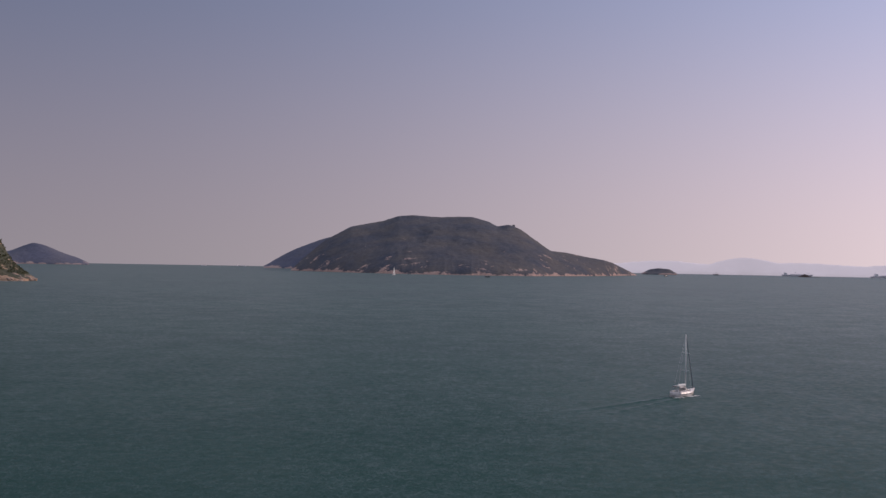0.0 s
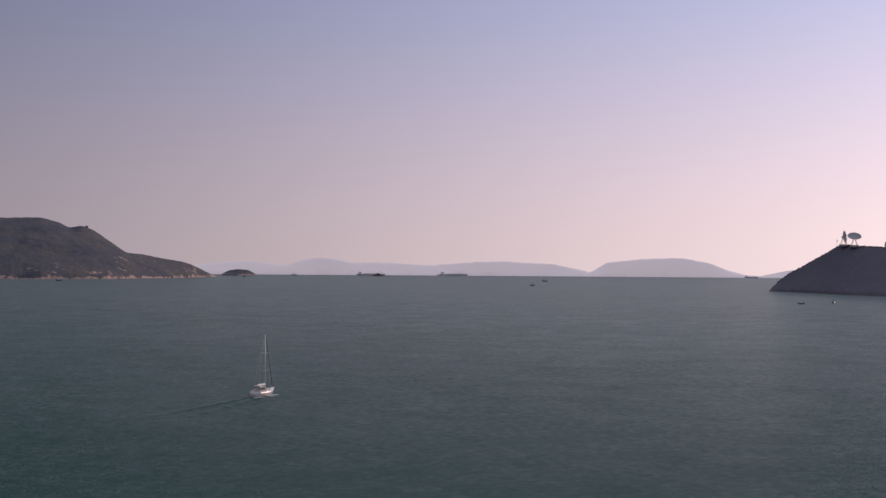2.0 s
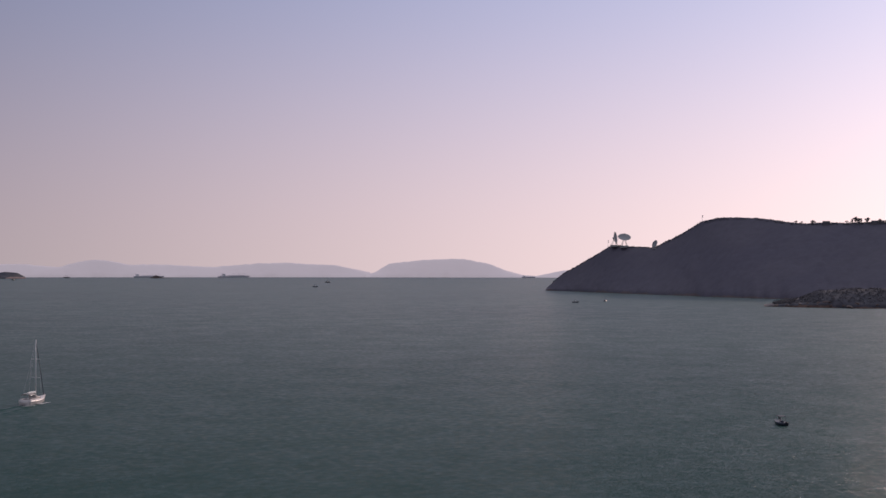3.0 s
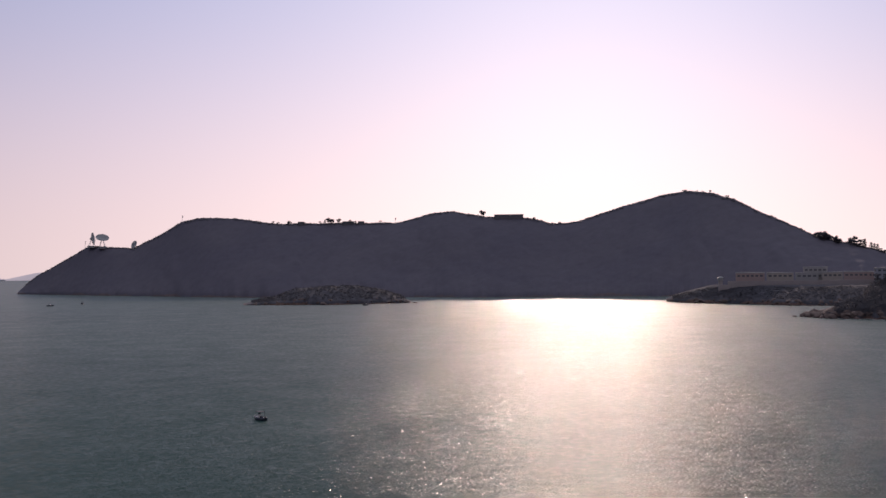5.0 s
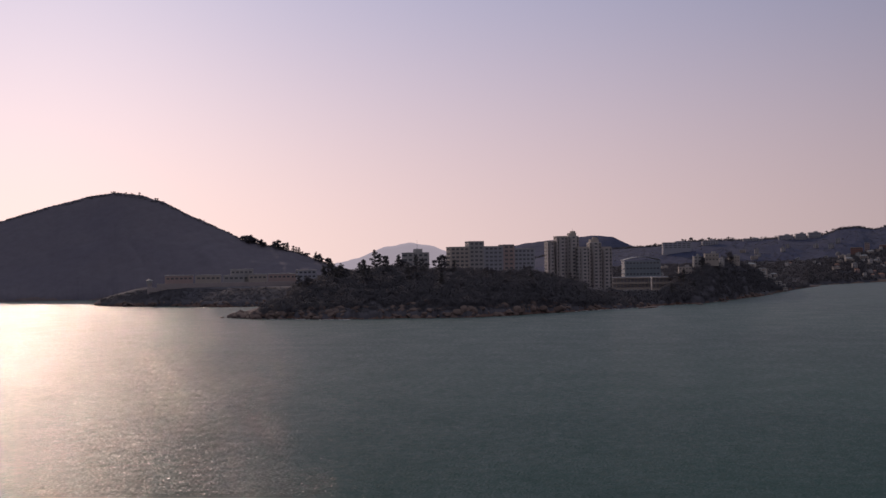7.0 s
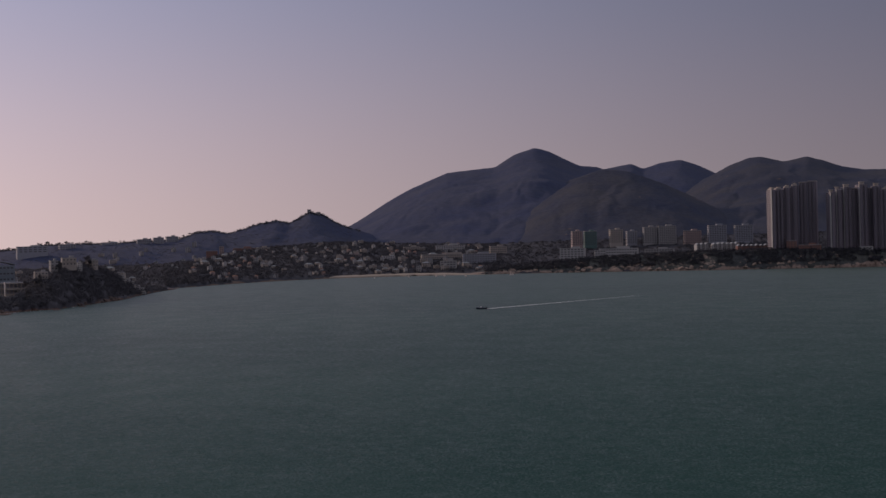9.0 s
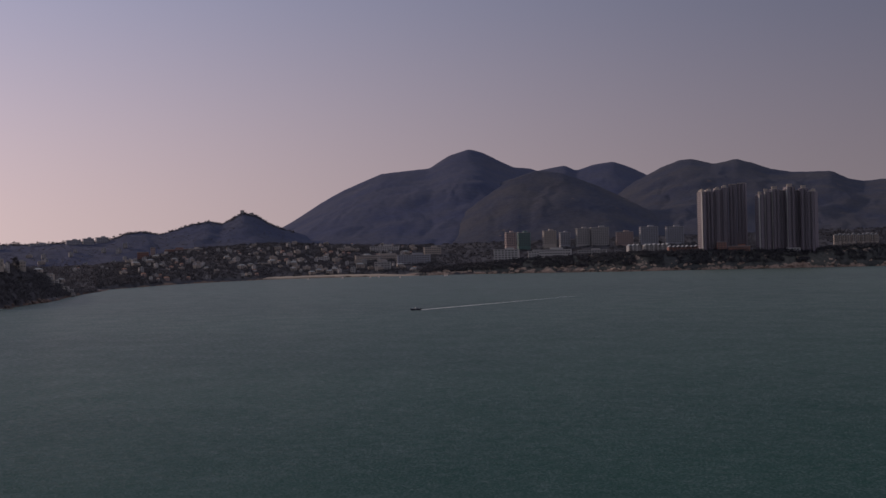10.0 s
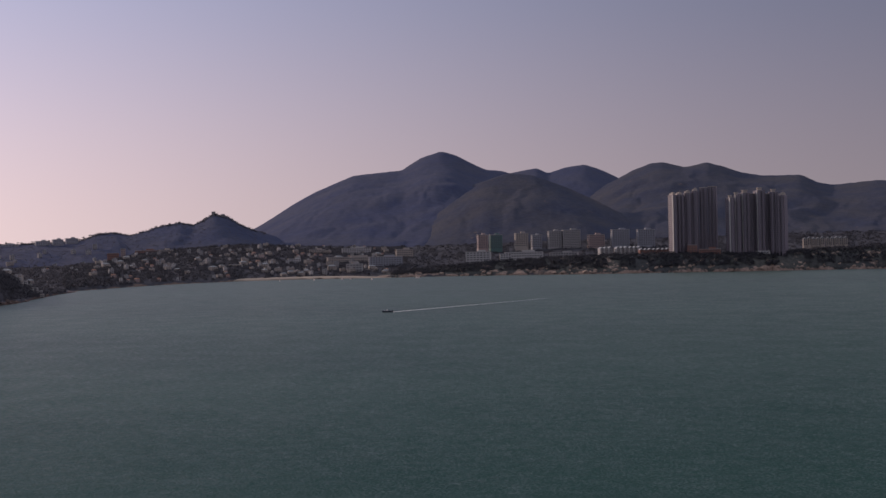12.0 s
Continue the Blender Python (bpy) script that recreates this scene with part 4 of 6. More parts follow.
def free_spot(az, dist, gap):
    p = at(az, dist)
    for q in taken:
        if (p - q).length < gap:
            return False
    taken.append(p)
    return True


count = 0
while count < 190:
    az = 98.2 + 13.4 * rng.random() ** 0.95
    shore = float(TOWN.column(np.array([az]))[0][0])
    dist = shore + (70 if az < 97.5 else 30) + 600 * rng.random() ** 1.9
    if free_spot(az, dist, 15) and value_noise(np.array([az * 1.3]), np.array([dist / 120]), 5)[0] > rng.uniform(-0.45, 0.25):
        put_house(rng.choice((0, 1, 2, 2, 3, 3, 4, 5)), az, dist, ground_z(TOWN, az, dist) - 0.2, rng.uniform(-15, 50), rng.uniform(0.5, 1.0), "village houses on the bay")
        count += 1
# scattered houses over the west of the town, above the promontory
count = 0
while count < 16:
    az, dist = rng.uniform(89.5, 97.5), rng.uniform(1500, 1880)
    if free_spot(az, dist, 26):
        put_house(rng.choice((0, 1, 2, 3, 5)), az, dist, ground_z(TOWN, az, dist) - 0.3, rng.uniform(-35, 35), rng.uniform(0.6, 0.95), "houses above the promontory")
        count += 1

# large old blocks on the hazy slope behind, up to the ridge
count = 0
while count < 16:
    az, up = rng.uniform(93.6, 98.4), rng.uniform(0.15, 0.6)
    x, y, z = TOWN_RIDGE.place([az], [up])
    dist = float(math.hypot(x[0], y[0]))
    if free_spot(az, dist, 34):
        put_house(rng.choice((3, 5, 5)), az, dist, float(z[0]) - 1.5, rng.uniform(-20, 40), rng.uniform(0.7, 1.2), "blocks on the slope behind the town")
        count += 1

MID = "apartment blocks under the hill"
for label, az, w, top, base, dist, mat, bays in (
    ("slim pinkish apartment block with a low podium", 116.12, 18, 68.8, 43.7, 2250, PINK, 4),
    ("apartment block wrapped in green scaffold netting", 116.75, 22, 68.4, 43.2, 2262, NETTING, 5),
    ("bright cream apartment block with a stepped top", 117.95, 23, 70.2, 46.0, 2250, CREAM, 5),
    ("small grey apartment block", 118.66, 18, 66.6, 44.0, 2262, GREYBLUE, 4),
    ("pale grey apartment block with wide window bands", 119.5, 23, 73.0, 44.0, 2250, CONCRETE, 5),
    ("broad grey apartment block with tall bays", 120.28, 32, 74.3, 40.0, 2250, CONCRETE, 8),
    ("brownish apartment block on the slope", 121.44, 29, 64.9, 42.0, 2250, PINK, 7),
    ("grey apartment block against the dark hill", 122.55, 32, 73.1, 44.0, 2250, GREYBLUE, 7),
    ("grey apartment block with a sunlit white edge", 123.73, 31, 72.0, 44.0, 2250, GREYBLUE, 7),
):
    block("apartment_block", label, "apartment block", az, dist, w, 15, base, top, mat, bays, 12, 3.1, group=MID, sunk=14)
for label, az, w, top, base, dist, mat, bays in (
    ("white terraced flats with framed balconies", 115.93, 40, 37.1, 19.0, 1962, WHITE, 7),
    ("long low white terrace on the cliff", 118.06, 62, 35.5, 22.8, 1962, WHITE, 14),
    ("low grey terrace above the cliff", 119.93, 46, 33.2, 23.2, 1985, CONCRETE, 10),
    ("small white house on the cliff top", 117.2, 18, 33.0, 22.0, 1960, WHITE, 4),
    ("brick house with a pale roof on the cliff", 125.83, 14, 41.2, 27.0, 1935, BRICK, 3),
    ("low brick terrace with pale window bands", 126.62, 33, 34.4, 26.4, 1935, BRICK, 8),
    ("white podium building under the towers", 129.01, 20, 30.0, 21.0, 1945, WHITE, 4),
    ("long white apartment house among trees", 110.19, 56, 49.5, 36.4, 2350, WHITE, 12),
    ("long cream row of flats behind the beach", 110.03, 92, 32.3, 17.4, 2150, CREAM, 22),
    ("grey beachside building with a flat roof", 110.1, 26, 21.5, 6.1, 1965, CONCRETE, 5),
    ("large dark hotel block behind the beach", 111.55, 56, 32.2, 7.4, 2050, GREYBLUE, 12),
    ("pale flats on the slope", 112.44, 31, 44.8, 33.3, 2250, CREAM, 7),
    ("pale flats high on the slope", 108.38, 32, 47.8, 39.1, 2350, CREAM, 7),
    ("stepped pale flats in the town", 107.28, 22, 31.6, 17.8, 2150, WHITE, 5),
    ("pinkish flats in the town", 105.71, 23, 36.0, 22.8, 2200, PINK, 5),
    ("red brick flats on a knoll", 99.1, 20, 48.1, 32.6, 2300, BRICK, 5),
    ("slim sunlit pinkish tower in the town", 99.54, 7.5, 55.5, 29.2, 2250, PINK, 2),
    ("pale flats below the ridge", 101.44, 26, 53.2, 42.3, 2400, CREAM, 6),
    ("brick flats in a row below the ridge", 100.6, 44, 53.0, 44.0, 2420, BRICK, 9),
    ("grey flats among village houses", 103.2, 24, 33.0, 22.0, 2150, CONCRETE, 5),
    ("cream flats near the beach", 104.6, 20, 24.0, 12.0, 2030, CREAM, 4),
):
    block("flats", label, "apartment building", az, dist, w, 13, base, top, mat, bays, rng.uniform(-8, 14), 3.2, group="low buildings along the bay", plant_room=w > 22, sunk=16, slabs=w > 30)
for label, az, w, top, base, dist in (
    ("apartment block on the skyline ridge", 96.04, 29, 79.5, 60.0, 2750), ("apartment block with a stepped roof on the ridge", 96.7, 22, 82.6, 60.0, 2750),
    ("pale apartment block on the ridge", 97.3, 26, 85.1, 62.0, 2780), ("long low block on the ridge", 91.2, 60, 66.5, 54.0, 2600),
    ("wide grey block on the ridge", 94.6, 42, 73.0, 58.0, 2760), ("small block on the ridge", 92.7, 34, 70.0, 56.0, 2700),
):
    block("apartment_block", label, "apartment block", az, dist, w, 16, base, top, GREYBLUE, 6, 10, 3.2, group="blocks on the ridge", sunk=20)

for kind, az, dist, up, turn, size in ((3, 91.55, 985, 1.5, 8, 0.8), (5, 92.1, 1010, 3.0, 14, 0.8), (3, 92.75, 1030, 3.0, 10, 0.9), (2, 93.2, 1050, 2.0, 18, 0.7), (3, 93.75, 1090, 1.5, 12, 0.75)):
    put_house(kind, az, dist, ground_z(POINT, az, dist) + up, turn, size, "houses above the promontory")
put_house(1, 94.5, 1190, ground_z(POINT, 94.5, 1190) + 0.5, -20, 0.7, "houses above the promontory")
put_house(3, 95.0, 1230, ground_z(POINT, 95.0, 1230) + 0.5, -25, 0.7, "houses above the promontory")

def stepped_terrace():
    """A cascade of pale flat-roofed houses, each one storey lower than the last, down to the water."""
    for k in range(10):
        az = 94.7 + 0.145 * k + 0.05 * ((k * 7) % 3 - 1)
        base = 21.5 - 2.25 * k + 0.8 * ((k * 5) % 3 - 1)
        root = thing("terrace_house", "pale stepped terrace house above the rocks", "terrace house", facing(az, 1176 + 6 * k + 9 * ((k * 4) % 3), base, 22 - 9 * (k % 3)), "stepped terrace on the point")
        bm = bmesh.new()
        box(bm, 0, 2, -1.5, 4.6, 9, 9.5)
        part("wall", bevelled(bm, 0.08), WHITE if k % 3 else CREAM, root)
        bm = bmesh.new()
        box(bm, 0, 2, 3.45, 5.0, 9.4, 0.35)
        part("roof", bm, CONCRETE, root, "flat grey roof")
        for z in (0.3, 2.0):
            bm = bmesh.new()
            box(bm, 0, -2.55, z, 3.2, 0.25, 1.0)
            part("window", bm, GLASS, root)
        bm = bmesh.new()
        box(bm, 0, -3.1, 1.15, 4.4, 1.2, 0.2)
        box(bm, 0, -3.65, 1.5, 4.4, 0.1, 0.7)
        part("balcony", bm, WHITE, root)


stepped_terrace()

# row of white town houses and the terrace on the right-hand cliff
def townhouse(mat):
    root = thing("town_house", "white gabled town house in a terrace", "town house", Matrix(), "town houses")
    bm = bmesh.new()
    box(bm, 0, 0, 1.0, 6.4, 10, 20)
    box(bm, -1.4, -5.4, 0.0, 2.4, 1.4, 17)
    part("wall", bevelled(bm, 0.08), mat, root)
    bm = bmesh.new()
    v = [bm.verts.new(p) for p in ((-3.3, -5.2, 11), (3.3, -5.2, 11), (0, -5.2, 13.6), (-3.3, 5.2, 11), (3.3, 5.2, 11), (0, 5.2, 13.6))]
    for f in ((0, 1, 2), (5, 4, 3), (0, 2, 5, 3), (2, 1, 4, 5), (1, 0, 3, 4)):
        bm.faces.new([v[i] for i in f])
    part("roof", bm, ROOF_GREY, root, "grey gabled roof")
    pane = pane_mesh("window", 1.6, 1.9, GLASS)
    for f in range(4):
        for x in (-1.5, 1.5):
            w = part("window", pane, None, root)
            w.location = (x, -6.1 if x < 0 else -5.0, 1.6 + f * 2.7)
    return root


first = townhouse(CREAM)
first.matrix_world = facing(130.83, 2120, 37.5, 6)
for k in range(1, 10):
    copy_thing(first, facing(130.83 + 0.187 * k + (0.05 if k > 4 else 0), 2120, 37.5 + (0.9 if k % 3 == 1 else 0), 6))
second = townhouse(WHITE)
tagged(second, "bright white town house lit by the low sun")
second.matrix_world = facing(121.65, 2050, 28.0, 25)
for k in range(1, 9):
    copy_thing(second, facing(121.65 + 0.2 * k + (0.15 if k > 2 else 0), 2050, 28.0 + 0.3 * (k % 3), 25))
brick = townhouse(BRICK)
tagged(brick, "red brick town house above the cliff")
brick.matrix_world = facing(123.5, 1990, 24.5, 18)
for k in range(1, 7):
    copy_thing(brick, facing(123.5 + 0.2 * k, 1990, 24.5 - 0.4 * (k % 2), 18))

TOWER = plain("tower_tile", (0.19, 0.16, 0.19), 0.6, 0, 0.15, 0.15)
tower_complex("tall curved apartment tower with a stepped top above the cliff", (
    (124.98, 1936, 7, 15, 120.0, 30, "step"), (125.28, 1952, 11, 20, 121.0, 12, "step"), (125.66, 1960, 10, 20, 123.5, 8, "step"), (126.0, 1964, 10, 20, 126.5, 4, "step"), (126.38, 1972, 12, 22, 131.0, 0, "flat"), (126.8, 1974, 12, 22, 132.5, -6, "flat")), GLASS, TOWER, 34.0, group="towers above the cliff")
tower_complex("tall curved apartment tower crowned by pale round drums", (
    (127.56, 1938, 8, 14, 113.0, 30, "drum"), (127.82, 1949, 9, 20, 117.5, 22, "drum"), (128.2, 1954, 12, 20, 121.0, 18, "drum"), (128.5, 1962, 10, 20, 118.5, 2, "flat"), (128.86, 1952, 12, 20, 124.0, 18, "drum"), (129.18, 1964, 9, 20, 118.0, -2, "flat"), (129.47, 1954, 11, 20, 121.0, 12, "drum"), (129.88, 1950, 11, 20, 115.5, -14, "step")), GLASS, TOWER, 27.0, group="towers above the cliff")

# ---- promontory: flats, estate towers, colonnade ----
PROM = "flats on the promontory"
b = block("apartment_block", "grey block with lit window bands and a roof mast", "apartment block", 79.02, 905, 17, 12, 20.0, 40.4, CONCRETE, 4, 20, 3.0, group=PROM, sunk=10)
bm = bmesh.new()
tube(bm, (1.5, 0, 20.0), (1.5, 0, 30.5), 0.18, 0.07, 6)
for z in (24.0, 26.5):
    box(bm, 1.5, 0, z, 1.4, 0.12, 0.12)
part("mast", bm, STEEL, b, "thin steel radio mast")
block("apartment_block", "cream block with small balconies over the trees", "apartment block", 81.02, 945, 15, 14, 20.0, 44.6, CREAM, 4, 14, 3.0, group=PROM, sunk=10, plant_room=False)
block("apartment_block", "tall grey core of the flats over the trees", "apartment block", 81.8, 950, 11.5, 14, 20.0, 48.8, CONCRETE, 3, 14, 3.0, group=PROM, sunk=10, plant_room=False)
block("apartment_block", "grey wing of the flats with dark window bands", "apartment block", 82.6, 955, 15, 14, 20.0, 44.8, GREYBLUE, 4, 14, 3.0, group=PROM, sunk=10, plant_room=False)
block("apartment_block", "pinkish stair core with a lit side", "apartment block", 83.3, 962, 8.5, 13, 20.0, 46.0, PINK, 2, 18, 3.0, group=PROM, sunk=10, plant_room=False)
block("apartment_block", "grey wing with long window bands", "apartment block", 84.05, 968, 17, 13, 20.0, 42.8, GREYBLUE, 5, 14, 3.0, group=PROM, sunk=10, plant_room=False)
ESTATE = plain("estate_render", (0.34, 0.31, 0.30), 0.75, 0, 0.15, 0.2)
for az, dist, w, top, base, turn, shape in ((85.35, 1012, 6.6, 48.4, 22, 14, "flat"), (85.83, 1010, 8.4, 52.6, 18, 14, "flat"), (86.37, 1012, 8.6, 53.5, 12, 12, "step"), (86.87, 1000, 8.2, 43.4, 9, 12, "flat"), (87.39, 1012, 9.4, 48.0, 8, 12, "step"), (87.9, 1016, 9.0, 43.2, 7, 10, "flat")):
    tower_complex("slim grey estate tower with pale vertical edges", ((az, dist, w, 12, top, turn, shape),), GLASS, ESTATE, base, 2.8, group="estate towers")
hall = block("hall", "large blue-glass hall with a bowed roof", "hall", 89.55, 1250, 36, 26, 10.0, 32.0, BLUE_GLASS, 10, 8, 4.5, group="", cap=False, plant_room=False, sunk=10)
bm = bmesh.new()
loft(bm, [[(x, y, 21.9 + 4.2 * math.cos(x / 18.8 * 1.35) - (0.5 if lowr else 0)) for x, lowr in [(-18.8 + 3.76 * k, 0) for k in range(11)] + [(18.8 - 3.76 * k, 1) for k in range(11)]] for y in (-13.6, 13.6)])
part("bowed_roof", bm, ROOF_GREY, hall, "grey bowed metal roof")


def colonnade(az, dist, base, width, bays, turn):
    """Two storeys of open arcade between white posts and slabs."""
    root = thing("colonnaded_house", "cream two-storey waterfront house with open arcades", "waterfront house", facing(az, dist, base, turn))
    bm = bmesh.new()
    box(bm, 0, 5.5, 3.0, width, 6, 15)
    part("back_wall", bm, GREYBLUE, root)
    step = width / bays
    post = pane_mesh("post", 0.6, 9.4, CREAM, 0.6)
    for k in range(bays + 1):
        part("post", post, None, root).location = (-width / 2 + k * step, -2.0, 4.7)
    for z in (-0.1, 4.6, 9.5):
        bm = bmesh.new()
        box(bm, 0, 0.4, z, width + 1, 5.4, 0.55)
        part("slab", bm, CREAM, root)
    rail = pane_mesh("railing", step - 0.7, 0.9, CREAM, 0.12)
    for k in range(bays):
        for z in (0.7, 5.4):
            part("railing", rail, None, root).location = (-width / 2 + (k + 0.5) * step, -2.0, z)
    bm = bmesh.new()
    box(bm, 0, 0.4, -4, width + 1, 5.4, 7)
    part("plinth", bm, CONCRETE, root)
    return root


colonnade(90.7, 1045, 8.2, 24, 8, 8)
colonnade(89.3, 1075, 7.8, 40, 13, 8)

# ---- the walled compound on the terrace ----
WALL_STONE = plain("compound_wall", (0.34, 0.29, 0.28), 0.85, 0, 0.25, 0.15)
comp = thing("compound", "long low walled compound above the shore", "walled compound", facing(70.4, 1075, 14.5, 0))
for k, (x, w, z0, z1, m) in enumerate(((-66, 8, -6, 0.9, WALL_STONE), (-38, 48, -6, 4.0, WALL_STONE), (8, 44, -6, 4.2, WALL_STONE), (43, 26, -6, 4.4, WALL_STONE))):
    bm = bmesh.new()
    box(bm, x, -8, (z0 + z1) / 2, w - 0.2, 1.2, z1 - z0)
    part("wall", bevelled(bm, 0.1), m, comp, "pale perimeter wall")
for k in range(12):
    bm = bmesh.new()
    box(bm, -58 + k * 10, -8.8, -1.0, 0.8, 0.8, 9.6)
    part("buttress", bm, WALL_STONE, comp)
for x, w, z1, m in ((-44, 24, 10.4, PINK), (-19, 22, 10.2, CREAM), (3, 18, 9.8, CONCRETE), (24, 16, 10.3, CREAM), (43, 20, 10.6, PINK), (57, 8, 10.4, PINK), (10, 20, 14.8, CONCRETE)):
    hall2 = block("compound_block", "low pale cell block with a long window row", "institutional block", 70.4 + math.degrees(x / 1085.0), 1085 + (14 if z1 > 12 else 0), w, 10, 14.5, 14.5 + z1, m, max(3, int(w / 4)), 0, 4.8, group="compound blocks", plant_room=False, sunk=8, window_h=1.6, slabs=False)
block("guard_house", "dark square building among trees beside the wall", "building", 73.9, 1062, 16, 12, 14.0, 28.0, GREYBLUE, 4, 10, 3.4, plant_room=False, sunk=8)
tower = thing("watch_tower", "small octagonal watch tower at the compound corner", "watch tower", facing(66.75, 1072, 12.0, 0))
bm = bmesh.new()
tube(bm, (0, 0, -6), (0, 0, 7.0), 2.0, 1.8, 8)
part("shaft", bm, WALL_STONE, tower)
bm = bmesh.new()
tube(bm, (0, 0, 7.0), (0, 0, 9.4), 2.5, 2.5, 8)
part("cabin", bm, CONCRETE, tower)
bm = bmesh.new()
tube(bm, (0, 0, 9.4), (0, 0, 10.6), 3.0, 0.5, 8)
part("roof", bm, ROOF_GREY, tower)

# ---- hilltop: dishes, masts, bunker ----
def dish(label, az, dist, z, radius, tilt, turn, legs):
    root = thing("satellite_dish", label, "satellite dish", facing(az, dist, z, turn), "dishes on the headland")
    hub = Vector((0, 0, legs + radius * 0.25))
    bm = bmesh.new()
    box(bm, 0, 0, -0.6, radius * 1.1, radius * 1.1, 3.0)
    part("base", bevelled(bm, 0.1), CONCRETE, root, "concrete base")
    for k in range(4):
        bm = bmesh.new()
        sx, sy = (-1 if k % 2 else 1), (-1 if k < 2 else 1)
        tube(bm, (sx * radius * 0.42, sy * radius * 0.42, 0.5), hub + Vector((sx * 0.6, sy * 0.6, -0.6)), 0.32, 0.22, 6)
        part("leg", bm, STEEL, root)
    turn_m = Matrix.Translation(hub) @ pose(0, 0, 0, tilt, 0, 0)
    bm = bmesh.new()
    rings, seg = 6, 28
    inner = []
    for side in (0, 1):
        for j in range(rings + 1):
            r = radius * j / rings
            zz = 0.22 * radius * (j / rings) ** 2 - side * 0.25
            inner.append([bm.verts.new(turn_m @ Vector((r * math.cos(2 * math.pi * k / seg), r * math.sin(2 * math.pi * k / seg), zz))) for k in range(seg)] if j else [bm.verts.new(turn_m @ Vector((0, 0, zz)))])
    for side in (0, 1):
        o = side * (rings + 1)
        for k in range(seg):
            bm.faces.new((inner[o][0], inner[o + 1][k], inner[o + 1][(k + 1) % seg]))
            for j in range(1, rings):
                bm.faces.new((inner[o + j][k], inner[o + j + 1][k], inner[o + j + 1][(k + 1) % seg], inner[o + j][(k + 1) % seg]))
    for k in range(seg):
        bm.faces.new((inner[rings][k], inner[rings][(k + 1) % seg], inner[2 * rings + 1][(k + 1) % seg], inner[2 * rings + 1][k]))
    part("reflector", bm, DISH, root, "shallow round reflector", True)
    for k in range(3):
        a = 2 * math.pi * k / 3 + 0.5
        bm = bmesh.new()
        tube(bm, turn_m @ Vector((radius * 0.9 * math.cos(a), radius * 0.9 * math.sin(a), radius * 0.17)), turn_m @ Vector((0, 0, radius * 0.75)), 0.14, 0.12, 5)
        part("strut", bm, STEEL, root)
    bm = bmesh.new()
    tube(bm, turn_m @ Vector((0, 0, radius * 0.66)), turn_m @ Vector((0, 0, radius * 0.84)), 0.6, 0.6, 8)
    part("feed_horn", bm, DISH, root)
    bm = bmesh.new()
    tube(bm, turn_m @ Vector((0, 0, -0.3)), turn_m @ Vector((0, 0, -2.6)), radius * 0.22, radius * 0.12, 8)
    part("hub", bm, STEEL, root)
    return root


def crest(az):
    """Distance and height of the hill's crest at a heading."""
    _, ridge, _, _ = FORT.column(np.array([az]))
    return float(ridge[0]), float(FORT.place([az], [1.0])[2][0])


d, z = crest(38.05)
dish("large pale satellite dish seen edge-on", 37.84, d, z, 9.5, 84, 76, 9.0)
d, z = crest(38.5)
dish("large pale satellite dish tipped towards the sky", 38.3, d, z, 9.5, 33, 10, 10.0)
d, z = crest(39.85)
dish("smaller satellite dish facing up the slope", 39.72, d, z - 2.5, 6.0, 68, -55, 3.0)


def mast(az, dist, z, tall, label):
    root = thing("radio_mast", label, "radio mast", facing(az, dist, z), "masts on the hill")
    bm = bmesh.new()
    tube(bm, (0, 0, -2), (0, 0, tall), 0.25, 0.12, 6)
    part("pole", bm, STEEL, root)
    for k in range(2):
        bm = bmesh.new()
        box(bm, 0.7, 0, tall * (0.75 + 0.2 * k), 1.2, 0.5, 1.3)
        part("antenna", bm, DISH, root)
    return root


for az, tall in ((37.55, 11), (41.85, 9), (51.7, 7)):
    d, z = crest(az)
    mast(az, d, z - 0.5, tall, "thin radio mast with small panel antennas")
for az, w, h in ((57.05, 36, 4.0), (49.5, 15, 1.9), (47.3, 8, 1.6), (50.1, 8, 2.1)):
    d, z = crest(az)
    block("barracks", "long low flat-roofed building on the crest", "building", az, d - 4, w, 9, z - 1.0, z + h * 0.75, DARK_RENDER, max(3, int(w / 4)), 0, 4.0, group="buildings on the crest", plant_room=False, sunk=6, slabs=False)
# small look-out on the island's shoulder and the peak's summit building
block("lookout", "small square lookout on the island summit", "building", 3.3, 3500, 7, 6, 134.0, 140.5, CONCRETE, 2, 0, 3.0, plant_room=False, sunk=8, slabs=False)
z = float(TOWN_RIDGE.place([103.62], [1.0])[2][0])
block("summit_station", "square station building on the summit", "building", 103.62, 3065, 9, 8, z - 3, z + 6, CONCRETE, 3, 0, 4.0, plant_room=False, sunk=10, slabs=False)
block("summit_station", "low hut on the summit ridge", "building", 104.05, 3065, 8, 8, z - 8, z - 0.5, CONCRETE, 3, 0, 4.0, plant_room=False, sunk=10, slabs=False)


